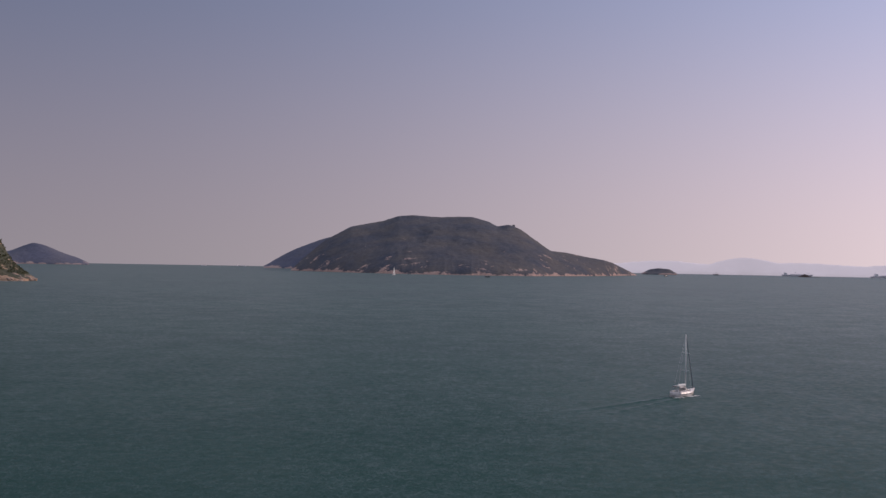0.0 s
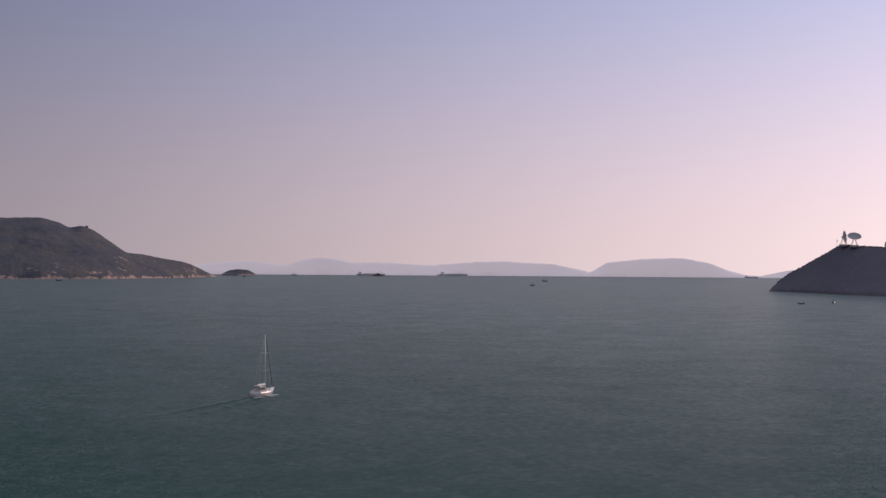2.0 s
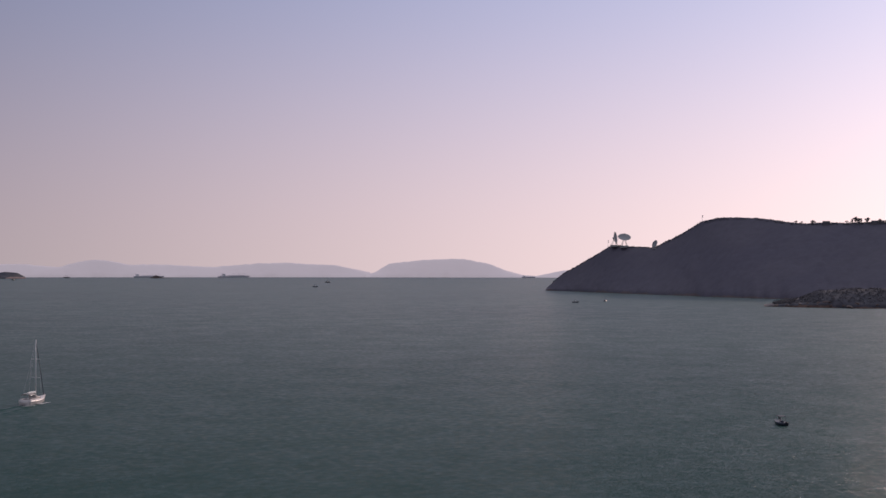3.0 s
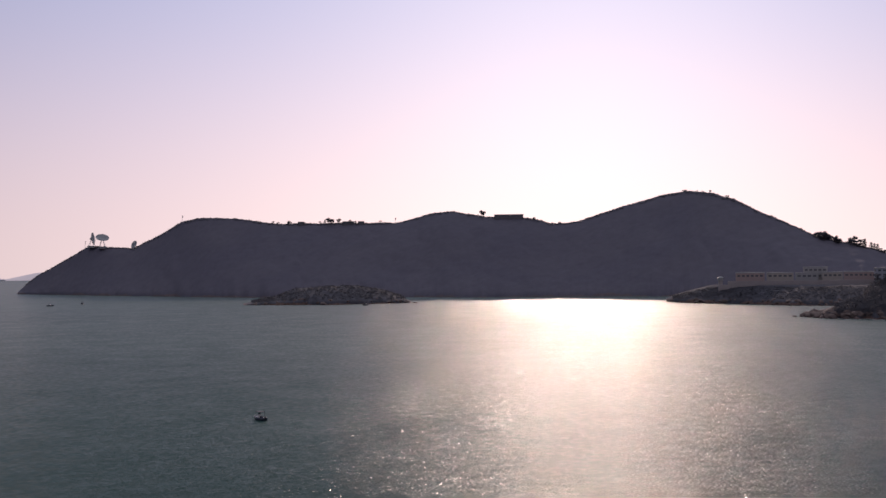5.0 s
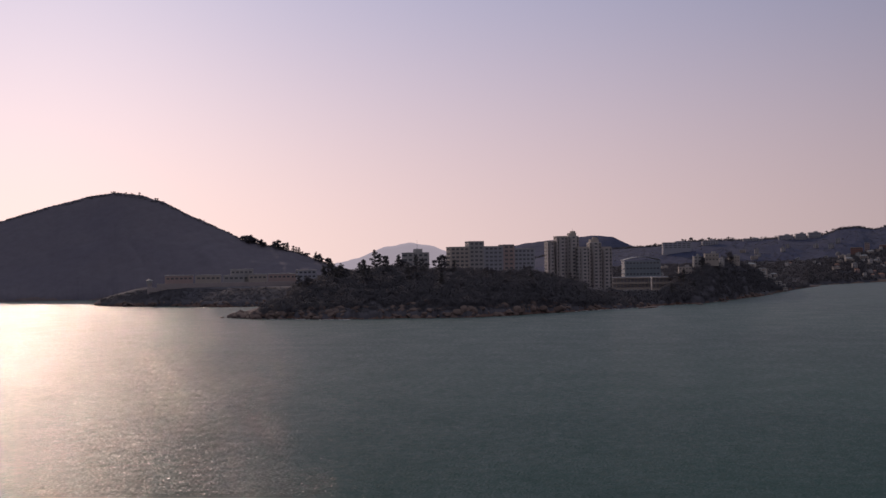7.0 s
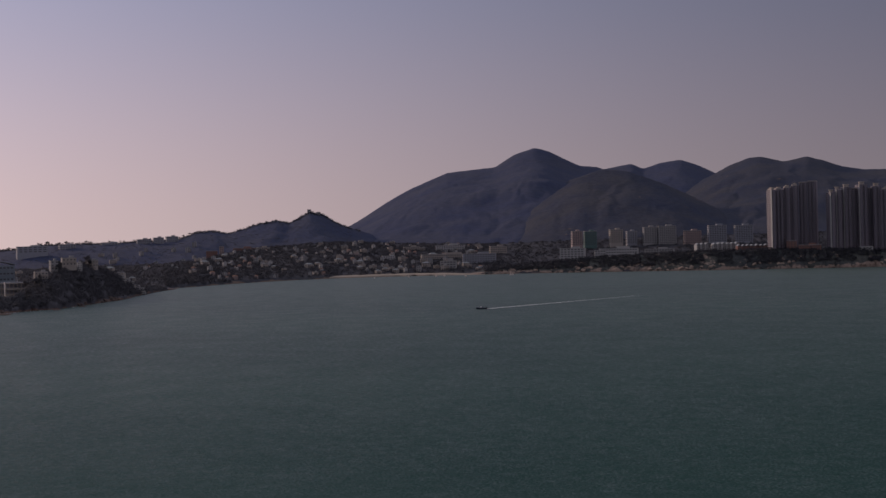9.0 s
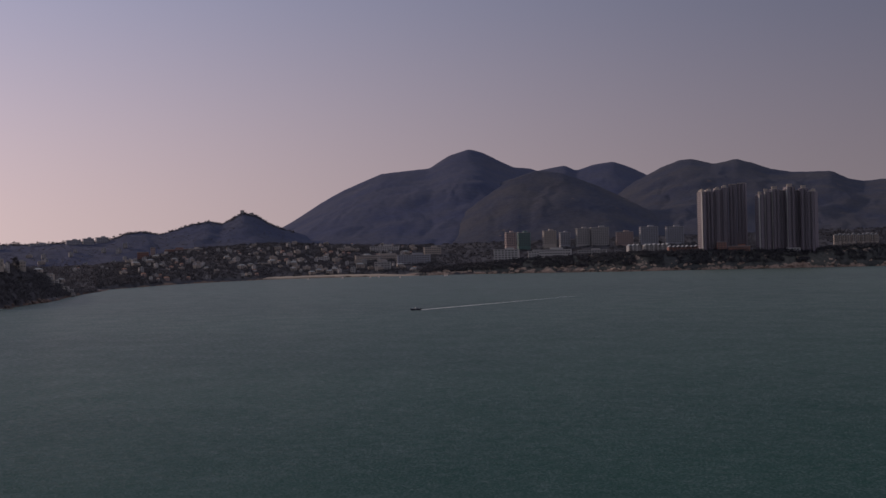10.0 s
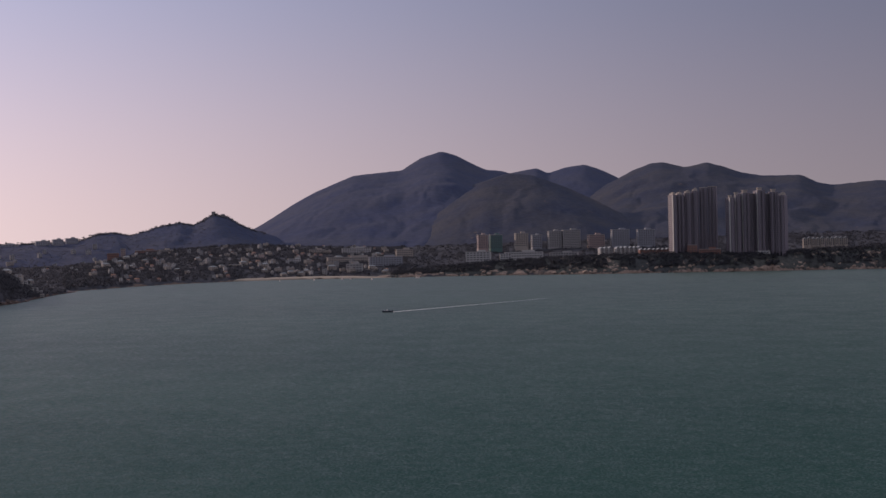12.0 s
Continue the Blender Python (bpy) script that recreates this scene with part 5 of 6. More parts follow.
# ---- boats ----
def hull_sections(length, beam, depth, sheer=0.25, stern=0.8, rocker=0.5, n=12, draught=0.5):
    """Rings of a boat's hull from stern to bow; +y is forward."""
    rings = []
    for k in range(n):
        u = k / (n - 1)
        half = beam / 2 * (stern + (1 - stern) * math.sin(min(1, u * 2) * math.pi / 2)) * (1 if u < 0.45 else math.cos((u - 0.45) / 0.55 * math.pi / 2 * 0.97))
        top = depth * (1 + sheer * (2 * u - 0.8) ** 2)
        keel = -draught * (1 - rocker * abs(2 * u - 0.9)) if u < 0.97 else 0.1
        y = (u - 0.5) * length + (0.0 if u < 0.9 else 0.0)
        rake = 0.06 * length * u ** 6
        ring = []
        for a, zz in ((1.0, top), (0.98, top * 0.55), (0.88, 0.1), (0.55, keel * 0.75), (0.0, keel)):
            ring.append((half * a, y + rake * (zz / depth), zz))
        ring += [(-x, yy, zz) for x, yy, zz in ring[-2::-1]]
        rings.append(ring)
    return rings


def yacht(m):
    root = thing("sailing_yacht", "white sailing yacht under power with bare mast and furled sails", "yacht", m)
    L, B, D = 11.2, 3.7, 1.25
    bm = bmesh.new()
    loft(bm, hull_sections(L, B, D))
    part("hull", bm, GELCOAT, root, "white glossy hull", True)
    bm = bmesh.new()
    loft(bm, [[(x * 1.008, y, z) for x, y, z in r] for r in [[(p[0], p[1], p[2] * 0.14 + 0.62) for p in ring] for ring in hull_sections(L * 0.985, B, D)]])
    part("stripe", bm, NAVY, root, "dark boot stripe")
    bm = bmesh.new()
    loft(bm, [[(-w, y, z0), (w, y, z0), (w * 0.8, y, z1), (-w * 0.8, y, z1)] for y, w, z0, z1 in ((-1.2, 1.1, 1.15, 1.75), (0.8, 1.05, 1.15, 1.8), (2.4, 0.8, 1.15, 1.65), (3.4, 0.45, 1.2, 1.4))])
    part("cabin", bevelled(bm, 0.06), GELCOAT, root)
    for sgn in (-1, 1):
        for y in (-0.6, 0.5, 1.6):
            bm = bmesh.new()
            box(bm, sgn * (0.98 - 0.08 * y * 0.5), y, 1.5, 0.08, 0.75, 0.22)
            part("cabin_window", bm, GLASS, root)
    bm = bmesh.new()
    box(bm, 0, -3.3, 1.22, 2.2, 3.4, 0.10)
    part("cockpit_floor", bm, DECK, root, "pale teak cockpit")
    for sgn in (-1, 1):
        bm = bmesh.new()
        box(bm, sgn * 1.2, -3.3, 1.42, 0.5, 3.4, 0.45)
        part("cockpit_bench", bevelled(bm, 0.05), GELCOAT, root)
    bm = bmesh.new()
    loft(bm, [[(-1.35, y, z), (-0.9, y, z + 0.45), (0.9, y, z + 0.45), (1.35, y, z), (1.3, y, z - 0.06), (0.88, y, z + 0.38), (-0.88, y, z + 0.38), (-1.3, y, z - 0.06)] for y, z in ((-1.9, 2.35), (-3.2, 2.6), (-4.7, 2.5))])
    bimini = part("bimini", bm, HOOD, root, "pale grey canvas bimini cover")
    for sgn in (-1, 1):
        for y in (-1.9, -4.7):
            bm = bmesh.new()
            tube(bm, (sgn * 1.33, y * 0.97 - 0.1, 1.2), (sgn * 1.33, y, 2.42), 0.03, 0.03, 5)
            part("bimini_pole", bm, STEEL, bimini)
    bm = bmesh.new()
    loft(bm, [[(-1.1, y, z0), (-0.9, y, z1), (0.9, y, z1), (1.1, y, z0)] for y, z0, z1 in ((-1.2, 1.75, 2.45), (-0.4, 1.75, 2.3), (0.2, 1.75, 1.85))])
    part("sprayhood", bm, HOOD, root, "pale grey canvas spray hood")
    bm = bmesh.new()
    tube(bm, (0, 0.9, 1.2), (0, 0.75, 16.6), 0.13, 0.085, 10)
    mast_ob = part("mast", bm, ALLOY, root, "tall bare alloy mast", True)
    for z in (6.8, 11.6):
        bm = bmesh.new()
        tube(bm, (-1.15, 0.6, z), (1.15, 0.6, z), 0.045, 0.045, 6)
        part("spreader", bm, ALLOY, mast_ob)
    bm = bmesh.new()
    tube(bm, (0, 0.8, 16.5), (0.02, 0.8, 17.2), 0.02, 0.015, 4)
    box(bm, 0, 0.8, 16.75, 0.4, 0.03, 0.03)
    part("masthead_vane", bm, DARK_STEEL, mast_ob)
    bm = bmesh.new()
    tube(bm, (0, 0.75, 2.75), (0, -3.9, 3.0), 0.09, 0.08, 8)
    boom = part("boom", bm, ALLOY, root)
    bm = bmesh.new()
    loft(bm, [[(0.20 * k, y, z), (0.12 * k, y, z + 0.32 * k), (-0.12 * k, y, z + 0.32 * k), (-0.20 * k, y, z)] for y, z, k in ((0.55, 2.8, 1.3), (-1.6, 2.95, 1.1), (-3.8, 3.07, 0.7))])
    part("sail_cover", bm, SAILCLOTH, boom, "white furled mainsail in its cover")
    bm = bmesh.new()
    tube(bm, (0, 0.95, 16.0), (0, 5.65, 1.75), 0.06, 0.09, 8)
    part("furled_jib", bm, CANVAS, root, "dark furled foresail on its stay")
    for a, b in (((0, 0.7, 16.5), (0.7, -5.4, 1.4)), ((0, 0.7, 16.5), (-0.7, -5.4, 1.4)), ((1.15, 0.6, 11.6), (1.7, 0.5, 1.3)), ((-1.15, 0.6, 11.6), (-1.7, 0.5, 1.3))):
        bm = bmesh.new()
        tube(bm, a, b, 0.018, 0.018, 4)
        part("stay", bm, STEEL, root)
    for sgn in (-1, 1):
        for y in (-4.4, -2.4, -0.4, 1.6, 3.4):
            bm = bmesh.new()
            half = 1.75 if y < 1 else 1.75 - (y - 1) * 0.38
            tube(bm, (sgn * half, y, 1.2), (sgn * half, y, 1.95), 0.02, 0.02, 4)
            part("stanchion", bm, STEEL, root)
    bm = bmesh.new()
    pts = [(-0.9, 4.3, 1.95), (0, 5.7, 2.15), (0.9, 4.3, 1.95)]
    for a, b in zip(pts, pts[1:]):
        tube(bm, a, b, 0.025, 0.025, 5)
    for p in pts:
        tube(bm, p, (p[0], p[1], 1.3), 0.02, 0.02, 4)
    part("pulpit", bm, STEEL, root)
    bm = bmesh.new()
    box(bm, 0, -5.45, 1.05, 2.6, 0.12, 0.9)
    part("transom", bevelled(bm, 0.03), GELCOAT, root)
    bm = bmesh.new()
    tube(bm, (0, -4.55, 1.3), (0, -4.5, 2.1), 0.05, 0.05, 6)
    wheel_c = Vector((0, -4.4, 2.1))
    for k in range(16):
        a, b2 = 2 * math.pi * k / 16, 2 * math.pi * (k + 1) / 16
        tube(bm, wheel_c + Vector((0.45 * math.cos(a), 0, 0.45 * math.sin(a))), wheel_c + Vector((0.45 * math.cos(b2), 0, 0.45 * math.sin(b2))), 0.02, 0.02, 4)
    part("steering_wheel", bm, STEEL, root)
    return root


p = at(11.3, 324)
yacht(pose(p.x, p.y, -0.05, 0, 0, -37) @ Matrix.Scale(0.96, 4))


def motor_boat(m, label, length, canopy=True, mat=None, group="", name="motor_boat"):
    root = thing(name, label, "motor boat", m, group)
    k = length / 5.4
    mat = mat or NAVY
    bm = bmesh.new()
    loft(bm, [[(x, y, z) for x, y, z in r] for r in hull_sections(length, 2.1 * k, 0.85 * k, 0.2, 0.9, 0.4, 10, 0.25)])
    part("hull", bm, mat, root, "", True)
    bm = bmesh.new()
    box(bm, 0, -0.3 * k, 0.8 * k, 1.7 * k, length * 0.66, 0.08)
    part("deck", bm, DECK, root)
    bm = bmesh.new()
    box(bm, 0, 0.2 * k, 1.2 * k, 0.85 * k, 0.7 * k, 0.9 * k, 0.8)
    console = part("console", bevelled(bm, 0.05), GELCOAT if mat is not GELCOAT else CANVAS, root)
    bm = bmesh.new()
    box(bm, 0, 0.5 * k, 1.85 * k, 0.75 * k, 0.06, 0.5 * k)
    part("windscreen", bm, GLASS, console)
    bm = bmesh.new()
    box(bm, 0, -0.9 * k, 1.05 * k, 0.9 * k, 0.45 * k, 0.5 * k)
    part("seat", bevelled(bm, 0.06), CANVAS, root)
    bm = bmesh.new()
    box(bm, 0, -length / 2 - 0.15 * k, 1.0 * k, 0.42 * k, 0.5 * k, 0.6 * k, 0.8)
    motor = part("outboard", bevelled(bm, 0.08), BLACK, root, "black outboard motor")
    bm = bmesh.new()
    box(bm, 0, -length / 2 - 0.2 * k, 0.35 * k, 0.16 * k, 0.25 * k, 1.2 * k)
    part("outboard_leg", bm, BLACK, motor)
    if canopy:
        bm = bmesh.new()
        box(bm, 0, -0.2 * k, 2.55 * k, 2.0 * k, 2.6 * k, 0.10)
        bevelled(bm, 0.04)
        roof = part("canopy", bm, CANVAS, root, "dark flat canopy")
        for sx in (-1, 1):
            for sy in (-1.2, 0.9):
                bm = bmesh.new()
                tube(bm, (sx * 0.8 * k, sy * k, 0.75 * k), (sx * 0.85 * k, (sy * 1.02) * k, 2.5 * k), 0.035, 0.03, 5)
                part("canopy_post", bm, DARK_STEEL, roof)
    bm = bmesh.new()
    tube(bm, (-0.9 * k, 1.0 * k, 1.25 * k), (0, length * 0.5, 1.35 * k), 0.025, 0.025, 4)
    tube(bm, (0.9 * k, 1.0 * k, 1.25 * k), (0, length * 0.5, 1.35 * k), 0.025, 0.025, 4)
    part("bow_rail", bm, STEEL, root)
    return root


def boat_at(az, dist, heading):
    p = at(az, dist)
    return pose(p.x, p.y, -0.02, 0, 0, -heading)


motor_boat(boat_at(45.3, 277, 12), "small dark motor boat with a flat canopy, drifting", 4.1)
motor_boat(boat_at(111.6, 733, 21), "dark speedboat running across the bay", 6.0, False, name="speedboat")
small = motor_boat(boat_at(36.03, 1242, 130), "small dark fishing boat far out on the water", 6.0, True, None, "far small boats")
for az, dist, head in ((37.43, 1297, 60), (50.28, 1091, 100), (23.84, 2280, 100), (24.42, 3005, 95), (2.12, 2662, 100), (10.4, 3650, 40), (12.65, 4500, 95)):
    copy_thing(small, boat_at(az, dist, head) @ Matrix.Scale(1.0 if dist < 2000 else dist / 1500, 4))


def small_sailboat(m):
    root = thing("sailing_boat", "small boat under a tall white sail far out", "sailing boat", m)
    bm = bmesh.new()
    loft(bm, hull_sections(9, 2.8, 1.0))
    part("hull", bm, GELCOAT, root, "", True)
    bm = bmesh.new()
    tube(bm, (0, 0.6, 0.8), (0, 0.6, 15), 0.12, 0.07, 6)
    part("mast", bm, ALLOY, root)
    bm = bmesh.new()
    for off in (-0.02, 0.02):
        v = [bm.verts.new(q) for q in ((off, 0.4, 1.8), (off + 0.9, -3.6, 1.9), (off + 0.6, -1.8, 8.0), (off, 0.5, 14.8))]
        bm.faces.new(v if off > 0 else v[::-1])
    part("mainsail", bm, SAILCLOTH, root, "white mainsail")
    bm = bmesh.new()
    for off in (-0.02, 0.02):
        v = [bm.verts.new(q) for q in ((off, 4.2, 1.2), (off + 1.2, 0.4, 1.6), (off, 0.7, 12.8))]
        bm.faces.new(v if off > 0 else v[::-1])
    part("jib", bm, SAILCLOTH, root, "white foresail")
    return root


small_sailboat(boat_at(-2.29, 2769, 32) @ Matrix.Scale(1.25, 4))


def ship(m, label, mat, length=110):
    root = thing("cargo_ship", label, "cargo ship", m, "ships on the horizon")
    bm = bmesh.new()
    loft(bm, hull_sections(length, 18, 6, 0.1, 0.9, 0.1, 12, 1.0))
    part("hull", bm, mat, root)
    bm = bmesh.new()
    box(bm, 0, -length * 0.38, 8.6, 14, length * 0.10, 6.4)
    box(bm, 0, -length * 0.38, 12.6, 15, length * 0.05, 2)
    house = part("superstructure", bm, SHIP_WHITE, root, "white superstructure at the stern")
    bm = bmesh.new()
    tube(bm, (0, -length * 0.43, 10), (0, -length * 0.43, 15.5), 1.6, 1.3, 8)
    part("funnel", bm, mat, house)
    for y in (-0.15, 0.05, 0.25):
        bm = bmesh.new()
        box(bm, 0, length * y, 7.3, 13, length * 0.16, 2.2)
        part("hatch", bevelled(bm, 0.2), SHIP_GREY, root)
    for y in (-0.05, 0.15, 0.35):
        bm = bmesh.new()
        tube(bm, (0, length * y, 6), (0, length * y, 17), 0.7, 0.5, 6)
        tube(bm, (0, length * y, 15), (0, length * (y + 0.1), 12), 0.35, 0.25, 5)
        part("crane", bm, SHIP_GREY, root)
    return root


for label, az, dist, head, mat, k in (
    ("grey cargo ship at anchor in the haze", 16.22, 4660, 100, SHIP_GREY, 0.95), ("long low cargo ship in the haze", 20.1, 4760, 95, SHIP_GREY, 1.0),
    ("grey cargo ship on the horizon", 33.85, 4700, 80, SHIP_GREY, 0.6), ("small freighter on the horizon", 19.6, 4600, 95, SHIP_GREY, 0.4),
    ("white ship on the open horizon", -9.4, 4700, 95, SHIP_WHITE, 0.35), ("tiny ship on the open horizon", -11.1, 4750, 95, SHIP_GREY, 0.2)):
    ship(boat_at(az, dist, head) @ Matrix.Scale(k, 4), label, mat)


def low_rock(m, label):
    root = thing("rock_reef", label, "rock", m)
    bm = bmesh.new()
    rr = random.Random(5)
    for k in range(9):
        x = -30 + k * 8
        h = 9 * math.exp(-((x + 14) / 14) ** 2) + 3
        box(bm, x, rr.uniform(-4, 4), h / 2 - 1.5, 14, 10, h, 0.45)
    part("rock", bevelled(bm, 0.8), ROCK, root)
    return root


low_rock(facing(16.75, 4360, 0), "low dark reef with a hut-like hump")

# buoys off the beach
bu = thing("buoy", "small pale mooring buoy off the beach", "buoy", boat_at(106.6, 1780, 0), "buoys off the beach")
bm = bmesh.new()
tube(bm, (0, 0, -0.4), (0, 0, 1.0), 0.9, 0.9, 10)
tube(bm, (0, 0, 1.0), (0, 0, 1.7), 0.9, 0.3, 10)
part("float", bm, ORANGE, bu)
bm = bmesh.new()
tube(bm, (0, 0, 1.6), (0, 0, 3.4), 0.1, 0.08, 5)
part("pole", bm, WHITE, bu)
for az, dist in ((109.5, 1790), (110.9, 1740), (109.9, 1800), (113.0, 1800), (113.1, 1795), (108.2, 1790)):
    copy_thing(bu, boat_at(az, dist, 20) @ Matrix.Scale(1.4, 4))


# ---- wakes and surf ----
def foam_trail(name, label, p0, p1, w0, w1, count, seed, material=FOAM, spread=1.0):
    """Flecks of foam strewn along a line on the water, thinning out."""
    rg = np.random.default_rng(seed)
    u = rg.random(count) ** 1.7
    a, b = np.array(p0[:2]), np.array(p1[:2])
    way = (b - a) / np.linalg.norm(b - a)
    side = np.array([-way[1], way[0]])
    off = (w0 + (w1 - w0) * u) * rg.normal(size=count) * 0.5 * spread
    c = a + np.outer(u, b - a) + np.outer(off, side)
    size = rg.uniform(0.3, 1.0, count) * (1.1 - 0.7 * u)
    ang = rg.random(count) * 6.283
    v, f = [], []
    for k in range(count):
        for j in range(5):
            t = ang[k] + j * 1.2566
            r = size[k] * (0.6 + 0.4 * math.sin(j * 2.1 + k))
            v.append((c[k, 0] + r * math.cos(t) * 1.4, c[k, 1] + r * math.sin(t), 0.02 + 0.03 * ((k * 7) % 10)/10))
        f.append(tuple(range(k * 5, k * 5 + 5)))
    ob = new(name, mesh_from(name, v, f, material, False))
    return tagged(ob, label, "wake", kind="stuff")


foam_trail("wake", "long thin white wake of a speedboat", at(111.75, 735), at(119.0, 905), 1.4, 4.0, 2600, 3)
foam_trail("wake", "foam along the yacht's bow", at(11.5, 322), at(11.9, 326), 0.8, 1.2, 26, 5)
foam_trail("wake", "foam under the yacht's stern", at(11.16, 319.5), at(10.9, 317), 0.9, 1.3, 24, 6)


def bow_waves(p0, heading, length, spread, tall):
    """The smooth trough and the two low diverging ridges that a slow hull leaves behind."""
    rows, cols = 90, 33
    v, f = [], []
    back, side = -Vector((math.sin(radians(heading)), math.cos(radians(heading)), 0)), Vector((math.cos(radians(heading)), -math.sin(radians(heading)), 0))
    for i in range(rows):
        u = i / (rows - 1)
        half = 1.2 + spread * length * u
        for j in range(cols):
            w = 2.0 * (2 * j / (cols - 1) - 1)
            ridge = math.exp(-((abs(w) - 1) / 0.22) ** 2) * math.sin(u * 60 + 3 * abs(w)) * 0.4 + math.exp(-((abs(w) - 1) / 0.3) ** 2) - 0.7 * math.exp(-(w / 0.7) ** 2)
            p = Vector(p0) + back * (u * length) + side * (w * half)
            edge = min(1.0, (2.0 - abs(w)) * 3) * min(1.0, u * 12) * min(1.0, (1 - u) * 3)
            v.append((p.x, p.y, 0.02 * edge + tall * max(-0.05, ridge * edge + 0.25 * edge) * (1 - 0.6 * u) - 0.01 * (1 - edge)))
    for i in range(rows - 1):
        for j in range(cols - 1):
            f.append((i * cols + j, i * cols + j + 1, (i + 1) * cols + j + 1, (i + 1) * cols + j))
    me = mesh_from("wake", v, f, SEA)
    if me.polygons[0].normal.z < 0:
        me.flip_normals()
    return tagged(new("wake", me), "dark smooth wake of the yacht between two low ridges", "wake", kind="stuff")


bow_waves(at(11.15, 320, 0), 37, 62, 0.06, 0.17)


def surf(land, az0, az1, count, seed):
    rg = np.random.default_rng(seed)
    az = rg.uniform(az0, az1, count)
    x, y, z = land.place(az, np.zeros(count))
    d = np.hypot(x, y)
    k = (d + rg.normal(-1.5, 2.0, count)) / d
    v, f = [], []
    for i in range(count):
        r = rg.uniform(0.3, 1.1)
        for j in range(5):
            t = j * 1.2566 + i
            v.append((x[i] * k[i] + r * 1.5 * math.cos(t), y[i] * k[i] + r * math.sin(t), 0.03 + 0.02 * (i % 5)))
        f.append(tuple(range(i * 5, i * 5 + 5)))
    return tagged(new("surf", mesh_from("surf", v, f, FOAM, False)), "thin broken line of white surf on the rocks", "surf", kind="stuff")


surf(PROMONTORY, 70.3, 76.0, 380, 8)
surf(PROMONTORY, 86.5, 93.0, 260, 9)
surf(HEADLAND, -20.5, -18.3, 120, 10)

# ---- beach, boulders ----
BEACH = Land([(103.2, 1842, 1856, 0.4, 1872), (104.5, 1848, 1874, 2.4, 1905), (107.6, 1892, 1918, 2.8, 1950), (110, 1884, 1908, 2.4, 1940), (111.8, 1884, 1896, 0.4, 1915)], bulge=0.3, rough=0, gully=0, jag=0.05, seed=20)
tagged(BEACH.build("beach", SAND, 0.08, 10, 6), "narrow strip of pale sand below the town", "beach", kind="structure")


def boulder_mesh(seed, material):
    rg = random.Random(seed)
    bm = bmesh.new()
    bmesh.ops.create_icosphere(bm, subdivisions=2, radius=1.0)
    lump = [(Vector((rg.uniform(-1, 1), rg.uniform(-1, 1), rg.uniform(-1, 1))).normalized(), rg.uniform(0.55, 0.9)) for _ in range(9)]
    for v in bm.verts:
        for nrm, cut in lump:
            over = v.co.dot(nrm) - cut
            if over > 0:
                v.co -= nrm * over * 0.9
        v.co.z *= 0.75
    me = bpy.data.meshes.new("boulder")
    bm.to_mesh(me)
    bm.free()
    me.materials.append(material)
    return me


BOULDERS = [boulder_mesh(k, ROCK) for k in range(5)]
PALE_BOULDERS = [boulder_mesh(k + 10, PALE_ROCK) for k in range(4)]


def shore_boulders(land, parent, count, az0, az1, r0, r1, seed, s1=0.10, kinds=BOULDERS):
    rg = random.Random(seed)
    for _ in range(count):
        az, s = rg.uniform(az0, az1), rg.uniform(-0.0, s1)
        x, y, z = (float(q[0]) for q in land.place([az], [max(s, 0.004)]))
        r = rg.uniform(r0, r1) * rg.uniform(0.6, 1.2)
        ob = part("boulder", kinds[rg.randrange(len(kinds))], None, parent)
        ob.matrix_world = pose(x, y, max(-0.3, z * 0.8), rg.uniform(-20, 20), rg.uniform(-20, 20), rg.uniform(0, 360)) @ Matrix.Diagonal((r * rg.uniform(0.9, 1.6), r, r * rg.uniform(0.7, 1.1), 1))


LAND_OF = {}
for ob in list(scene.collection.objects):
    if ob.get("label") == "wooded promontory with boulders at the waterline":
        LAND_OF["prom"] = ob
    if ob.get("label") == "low wooded sea cliff with pale rock outcrops":
        LAND_OF["bluff"] = ob
    if ob.get("label") == "low rocky islet with dark scrub":
        LAND_OF["skerry"] = ob
    if ob.get("label") == "steep scrub-covered headland with orange rocks at the water":
        LAND_OF["head"] = ob
    if ob.get("label") == "dark wooded shore terrace below a walled compound":
        LAND_OF["terrace"] = ob
shore_boulders(PROMONTORY, LAND_OF["prom"], 270, 70.3, 86.0, 1.2, 3.8, 1, 0.20)
shore_boulders(PROMONTORY, LAND_OF["prom"], 150, 70.4, 75.5, 1.4, 3.8, 7, 0.6)
shore_boulders(PROMONTORY, LAND_OF["prom"], 120, 86.0, 95.0, 0.8, 2.4, 2, 0.08)
shore_boulders(PRISON_GROUND, LAND_OF["terrace"], 60, 64.4, 73.0, 1.0, 2.6, 3, 0.10)
shore_boulders(SKERRY, LAND_OF["skerry"], 50, 44.7, 52.3, 1.0, 2.6, 4, 0.2)
shore_boulders(BLUFF, LAND_OF["bluff"], 150, 112.5, 134.0, 1.5, 4.6, 5, 0.3, PALE_BOULDERS)
shore_boulders(HEADLAND, LAND_OF["head"], 60, -20.6, -18.5, 1.5, 4.0, 6, 0.25, PALE_BOULDERS)
# reefs off the promontory's end
for az, dist, r in ((95.12, 1130, 4.2), (94.7, 1120, 2.0), (89.9, 850, 2.6), (89.6, 845, 2.0), (90.2, 858, 1.5), (92.2, 905, 1.8), (93.3, 955, 1.7), (70.0, 795, 1.6), (52.6, 1150, 1.8)):
    p = at(az, dist)
    reef = new("rock", BOULDERS[int(dist) % 5])
    reef.matrix_world = pose(p.x, p.y, 0, 0, 0, az * 3) @ Matrix.Diagonal((r * 1.7, r, r * 0.8, 1))
    tagged(reef, "dark wet rock awash off the shore", "rock", "rocks awash")

